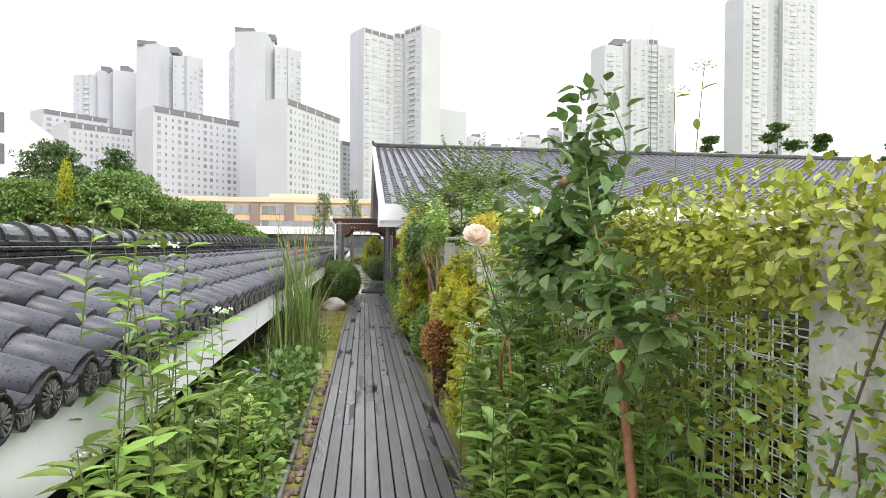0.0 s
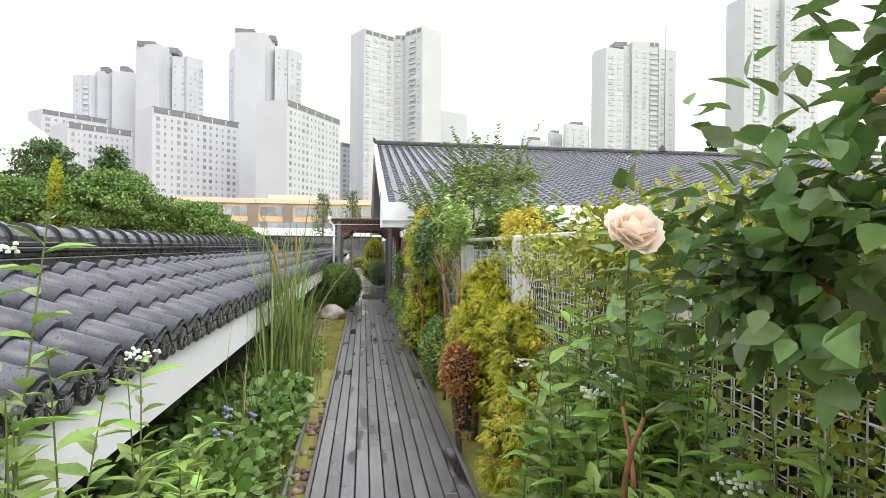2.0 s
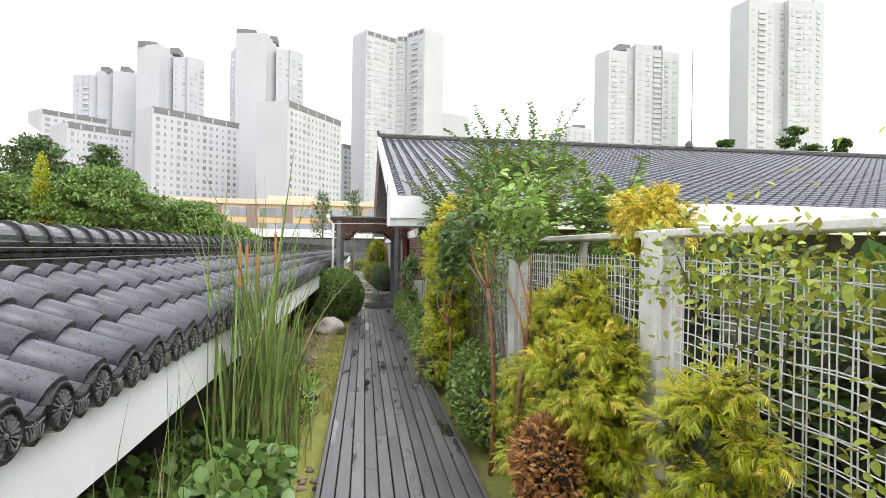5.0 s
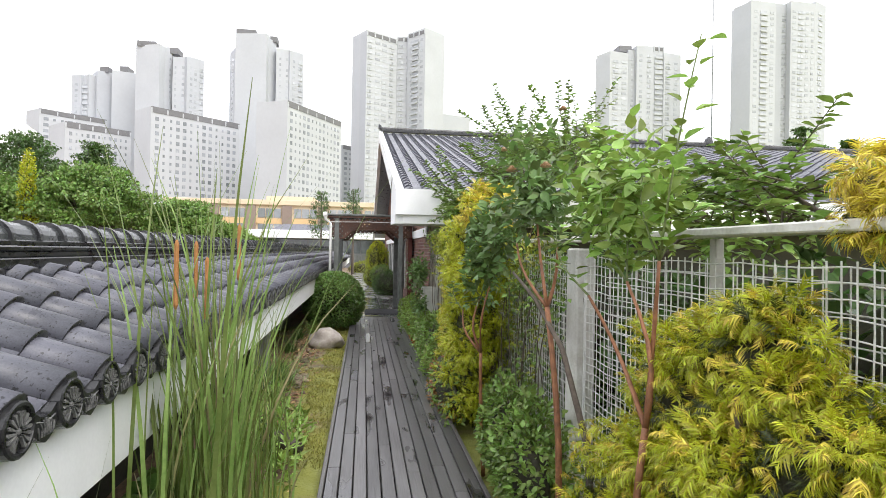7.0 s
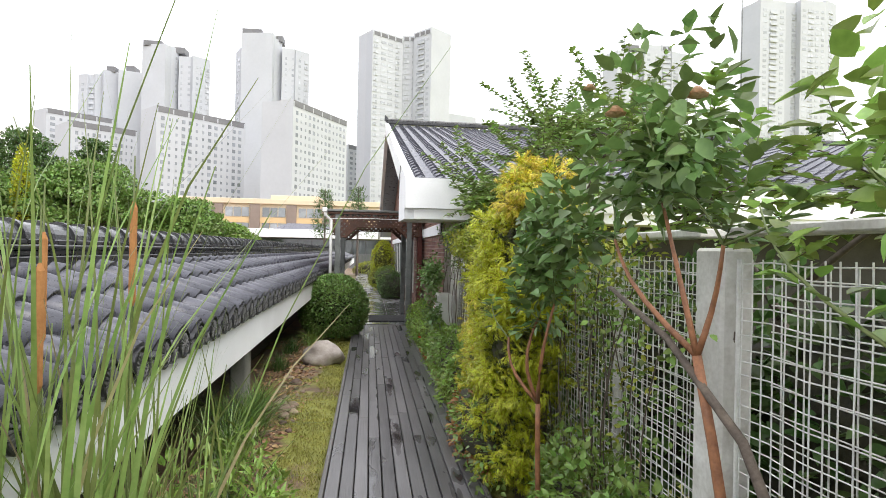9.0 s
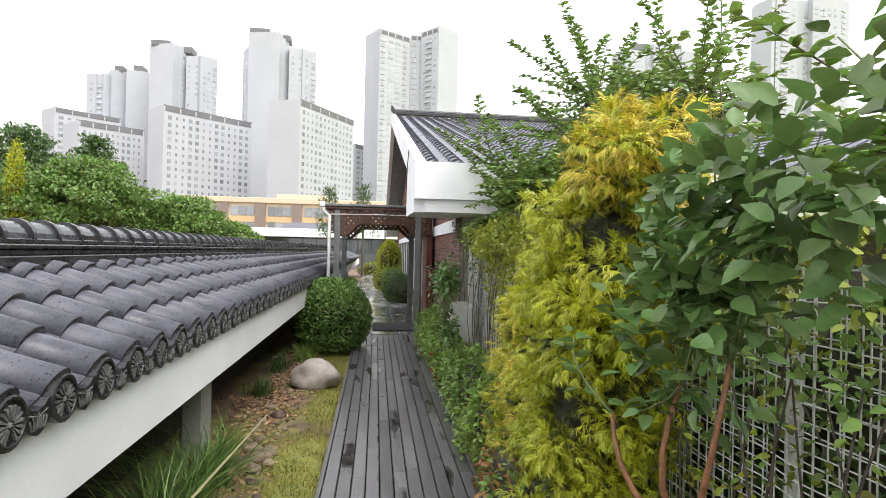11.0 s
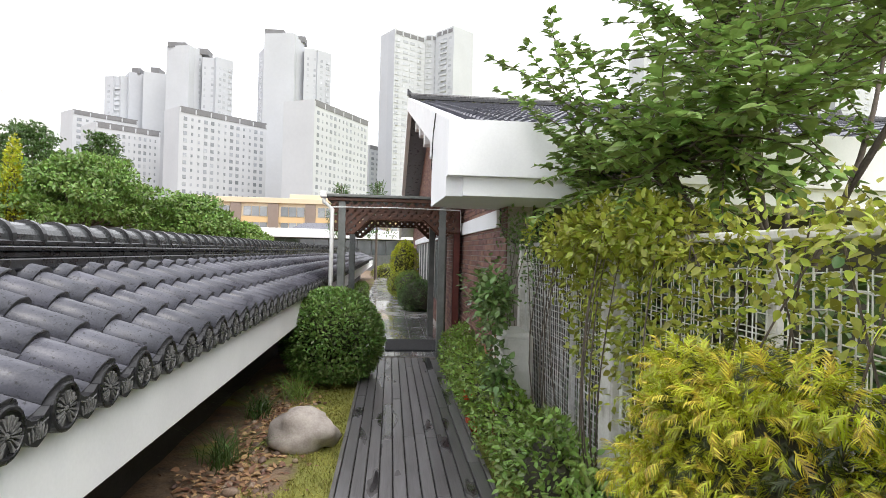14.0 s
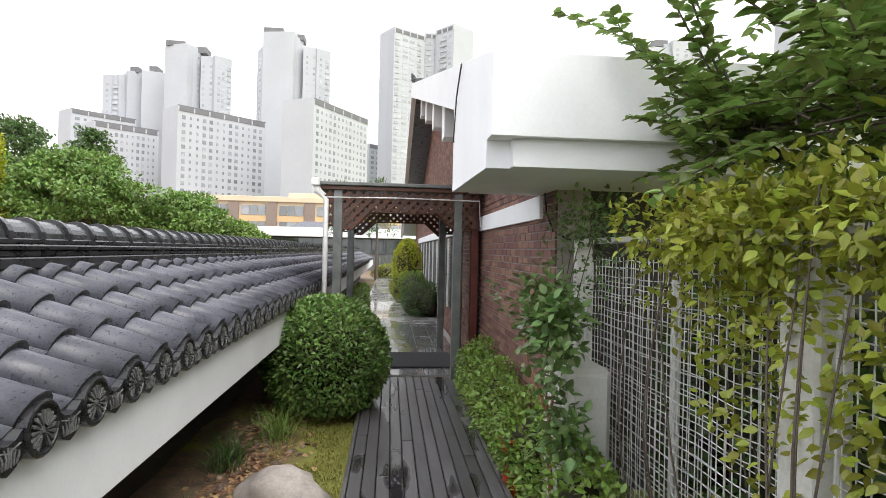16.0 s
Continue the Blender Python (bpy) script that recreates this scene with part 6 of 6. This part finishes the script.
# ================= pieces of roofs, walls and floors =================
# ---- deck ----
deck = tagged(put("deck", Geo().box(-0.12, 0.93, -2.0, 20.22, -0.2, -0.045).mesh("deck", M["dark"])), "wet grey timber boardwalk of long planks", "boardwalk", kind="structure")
BW, DX0, NB = 0.0978, -0.135, 11
rng = random.Random(3)
for b in range(NB):
    x0 = DX0 + b * BW
    y = -2.0 - rng.uniform(0, 2.0)
    while y < 20.2:
        L = rng.choice((1.2, 2.4, 3.0, 3.6))
        ya, yb = max(y, -2.0), min(y + L - 0.004, 20.22)
        if yb - ya > 0.15:
            dz = rng.uniform(-0.002, 0.002)
            put("plank", Geo().box(x0 + 0.0035, x0 + BW - 0.0045, ya, yb, -0.028 + dz, dz, 0.004).mesh("plank", M["deck"]), deck)
        y += L
for xa, xb in ((DX0 - 0.035, DX0 - 0.002), (DX0 + NB * BW + 0.002, DX0 + NB * BW + 0.035)):
    for k in range(6):
        put("edge_board", Geo().box(xa, xb, -2 + 3.7 * k, -2 + 3.7 * (k + 1) - 0.004, -0.16, 0.004, 0.004).mesh("edge_board", M["rim"]), deck)
# porch tiles and path planks
tile_me = Geo().box(0.003, 0.297, 0.003, 0.297, -0.01, 0.006, 0.002).mesh("tile", M["slab"])
for i in range(6):
    for j in range(17):
        put("tile", tile_me, porch, Matrix.Translation((-0.6 + 0.3 * i, 20.32 + 0.3 * j, 0)))
slab_me = Geo().box(0.004, 0.596, 0.004, 0.596, -0.015, 0.0, 0.003).mesh("paving_slab", M["path"])
for i in range(3):
    for j in range(53):
        put("paving_slab", slab_me, path, Matrix.Translation((-0.6 + 0.6 * i, 25.44 + 0.6 * j, 0)))

# ---- roof tiles on the left ----
PITCH = 0.2930
COS, SIN = math.cos(SLOPE), math.sin(SLOPE)


def tile_profile(k=10, p=5):
    pts = []
    for i in range(k + 1):
        a = math.pi * i / k
        pts.append((-0.0835 * math.cos(a), -0.080 + 0.080 * math.sin(a)))
    for i in range(1, p):
        f = i / p
        pts.append((0.0835 + (PITCH - 0.167) * f, -0.080 - 0.03 * math.sin(math.pi * f)))
    pts.append((PITCH - 0.0835, -0.080))
    return pts


def tile_geo(g, y, run0, length, prof, thick=0.03, lift=0.034):
    """One tile with its roll at y; run0: how far up the slope it starts."""
    k = len(g.v)
    n = len(prof)
    for s, up, down in ((0.0, lift, 0.0), (0.0, lift, thick), (length, 0.0, 0.0)):
        for u, h in prof:
            hh = h + up - down
            x = EAVE_X - (run0 + s) * COS + hh * SIN
            z = EAVE_Z + (run0 + s) * SIN + hh * COS
            g.v.append((x, y + u, z))
    for i in range(n - 1):
        g.f.append((k + i, k + i + 1, k + 2 * n + i + 1, k + 2 * n + i))
        g.f.append((k + n + i, k + n + i + 1, k + i + 1, k + i))
    return g


COURSES = [(0.0, 0.31), (0.265, 0.31), (0.53, 0.31), (0.795, 0.16)]
prof = tile_profile()
tile_meshes = []
for c, (run0, length) in enumerate(COURSES):
    g = Geo()
    tile_geo(g, 0, run0, length, prof)
    me = g.mesh("roof_tile", M["tile"], smooth=True)
    me.materials.append(M["tile_end"])
    me.polygons.foreach_set("material_index", [i % 2 for i in range(len(me.polygons))])
    tile_meshes.append(me)
Y_FIRST = 14.615 - PITCH * 38
near_cols = [i for i in range(75) if 3.0 < Y_FIRST + i * PITCH < 22.5]
for i in near_cols:
    for c in range(4):
        put("roof_tile", tile_meshes[c], roof_left, Matrix.Translation((0, Y_FIRST + i * PITCH, 0.002 * ((i * 7 + c * 3) % 3 - 1))))
g = Geo()
thin = tile_profile(6, 3)
for i in [i for i in range(-10, 152) if i not in near_cols]:
    y = Y_FIRST + i * PITCH
    if ROOF_Y0 < y < ROOF_Y1 - 0.3:
        for run0, length in COURSES:
            tile_geo(g, y, run0, length, thin)
put("far_tiling", g.mesh("far_roof_tiles", M["tile"], smooth=True), roof_left, kind="stuff")

# eave ends: round faces with a fan of petals, and drip plates between
R = 0.083
g = Geo()
N = 20
ring = [(math.cos(2 * math.pi * i / N), math.sin(2 * math.pi * i / N)) for i in range(N)]
k = len(g.v)
for x, rr in ((-0.06, R), (0.012, R), (0.016, R - 0.006), (0.016, R - 0.014), (0.006, R - 0.018)):
    g.v += [(x, rr * a, rr * b) for a, b in ring]
for layer in range(4):
    for i in range(N):
        a, b = k + layer * N + i, k + layer * N + (i + 1) % N
        g.f.append((a, b, b + N, a + N))
g.f.append(tuple(k + 4 * N + i for i in range(N)))
disc_me = g.mesh("tile_end", M["tile_end"])
g = Geo()
for i in range(15):
    a = math.radians(-60 + 300 * i / 14 - 0)
    d, s = Vector((0, math.cos(a), math.sin(a))), Vector((0, -math.sin(a), math.cos(a)))
    c = Vector((0.006, 0, -0.006))
    p = [c + d * 0.016 - s * 0.001, c + d * 0.056 - s * 0.0055, c + d * 0.060, c + d * 0.056 + s * 0.0055, c + d * 0.016 + s * 0.001]
    top = [q + Vector((0.009, 0, 0)) for q in p]
    g.poly(top)
    for j in range(5):
        g.poly([p[j], p[(j + 1) % 5], top[(j + 1) % 5], top[j]])
g.blob((0.008, 0, -0.006), (0.008, 0.012, 0.012), 1, 5, 8, 0.0)
orn_me = g.mesh("ornament", M["tile_relief"])
g = Geo()
W = PITCH - 0.167
outline = [(-W / 2, 0.012), (-W / 4, -0.010), (0, -0.016), (W / 4, -0.010), (W / 2, 0.012), (W / 2 + 0.008, -0.055), (W / 4 + 0.012, -0.078), (W / 8, -0.092), (0, -0.097), (-W / 8, -0.092), (-W / 4 - 0.012, -0.078), (-W / 2 - 0.008, -0.055)]
g.poly([(0.010, a, b) for a, b in outline])
for i in range(len(outline)):
    (a, b), (c, d) = outline[i], outline[(i + 1) % len(outline)]
    g.poly([(-0.03, a, b), (-0.03, c, d), (0.010, c, d), (0.010, a, b)])
drip_me = g.mesh("drip_plate", M["tile_end"])
g = Geo()
rr = random.Random(4)
for i in range(7):
    a = -0.045 + 0.015 * i
    g.tube([(0.011, a, -0.03 + 0.01 * math.cos(a * 60)), (0.013, a + 0.008 * math.sin(i), -0.05), (0.011, a * 0.8, -0.075)], 0.0032, 5)
g.tube([(0.011, -0.052, -0.022), (0.011, 0, -0.036), (0.011, 0.052, -0.022)], 0.003, 5)
drip_orn = g.mesh("ornament", M["tile_relief"])
for i in range(-10, 151):
    y = Y_FIRST + i * PITCH
    if y < 2.4 or y > 40:
        continue
    m = Matrix.Translation((EAVE_X + 0.004, y, EAVE_Z - R + 0.012))
    e = put("tile_end", disc_me, roof_left, m)
    m2 = Matrix.Translation((EAVE_X + 0.0, y + PITCH / 2, EAVE_Z - 0.058))
    d = put("drip_plate", drip_me, roof_left, m2)
    if y < 24:
        put("ornament", orn_me, e)
        put("ornament", drip_orn, d)
# ridge: stacked flat courses with round caps
for k, (w, z0, z1) in enumerate(((0.135, 1.50, 1.555), (0.115, 1.557, 1.59), (0.128, 1.592, 1.618), (0.112, 1.62, 1.65))):
    for j in range(17):
        y = ROOF_Y0 + 3.0 * j
        put("ridge_course", Geo().box(-1.80 - w, -1.80 + w, y, y + 2.997, z0, z1, 0.006).mesh("ridge_course", M["ridge"]), roof_left)
g = Geo()
n = 10
for y0, y1, r0, r1 in ((0.0, 0.23, 0.098, 0.094), (0.222, 0.258, 0.113, 0.113)):
    k = len(g.v)
    for y, q in ((y0, r0 - 0.02), (y0, r0), (y1, r1), (y1, r1 - 0.02)):
        g.v += [(q * math.cos(math.pi * i / n), y, q * math.sin(math.pi * i / n)) for i in range(n + 1)]
    for layer in range(3):
        for i in range(n):
            a = k + layer * (n + 1) + i
            g.f.append((a, a + n + 1, a + n + 2, a + 1))
cap_me = g.mesh("ridge_tile", M["ridge_cap"])
cap_me.materials.append(M["ridge"])
cap_me.polygons.foreach_set("material_index", [0 if k < 3 * n else 1 for k in range(len(cap_me.polygons))])
i = 0
while ROOF_Y0 + 0.257 * i < ROOF_Y1 - 0.3:
    put("ridge_tile", cap_me, roof_left, Matrix.Translation((-1.80, ROOF_Y0 + 0.257 * i + 0.03, 1.65)))
    i += 1

# ---- tiles of the hall roof ----
g = Geo()
pitch, run = 0.30, 0.30
tilt = math.atan((RIDGE_Z - 2.62) / (RIDGE_Y - EAVE_Y))
cy, sy = math.cos(tilt), math.sin(tilt)
rows = int((RIDGE_Y - EAVE_Y) / cy / run)
pr = [(-0.085, 0.0), (-0.06, 0.055), (0.0, 0.08), (0.06, 0.055), (0.085, 0.0), (0.15, -0.012), (0.215, 0.0)]
for j in range(rows):
    s0 = run * j
    s1 = min(s0 + 0.33, (RIDGE_Y - EAVE_Y - 0.22) / cy)
    for i in range(int((FAR_X - 0.9) / pitch)):
        x = 0.85 + pitch * i
        k = len(g.v)
        for s, up in ((s0, 0.03), (s0, 0.005), (s1, 0.0)):
            for u, h in pr:
                hh = h + up
                g.v.append((x + u, EAVE_Y + 0.2 + s * cy - hh * sy, 2.575 + s * sy + hh * cy))
        n = len(pr)
        for q in range(n - 1):
            g.f.append((k + q, k + q + 1, k + 2 * n + q + 1, k + 2 * n + q))
            g.f.append((k + n + q, k + n + q + 1, k + q + 1, k + q))
put("roof_tiles", g.mesh("roof_tiles", M["tile"], origin_of(hall)), hall, kind="stuff")

# ---- bricks of the gable wall ----
BL, BH = 0.205, 0.068
brick_me = Geo().box(-0.014, 0.02, 0.006, BL - 0.006, 0.006, BH - 0.006, 0.003).mesh("brick", M["brick"])
half_me = Geo().box(-0.014, 0.02, 0.006, BL / 2 - 0.006, 0.006, BH - 0.006, 0.003).mesh("brick", M["brick"])
far_bricks = Geo()
count = 0
for c in range(86):
    z = -0.1 + BH * c
    y = 16.93 - (BL / 2 if c % 2 else 0)
    while y < 40:
        if z + BH < roof_z(max(min(y, 40), 17)) - 0.35:
            inside = y >= 16.92
            near = 16.9 < y < 20.6 and 0.25 < z < 2.0
            if near and count < 330:
                put("brick", brick_me if inside else half_me, wall_gable, Matrix.Translation((1.335, max(y, 16.93), z)))
                count += 1
            else:
                a, b = max(y, 16.93) + 0.006, y + BL - 0.006
                far_bricks.box(1.321, 1.336, a, b, z + 0.006, z + BH - 0.006)
        y += BL
put("bricks", far_bricks.mesh("bricks", M["brick"]), wall_gable, kind="stuff")
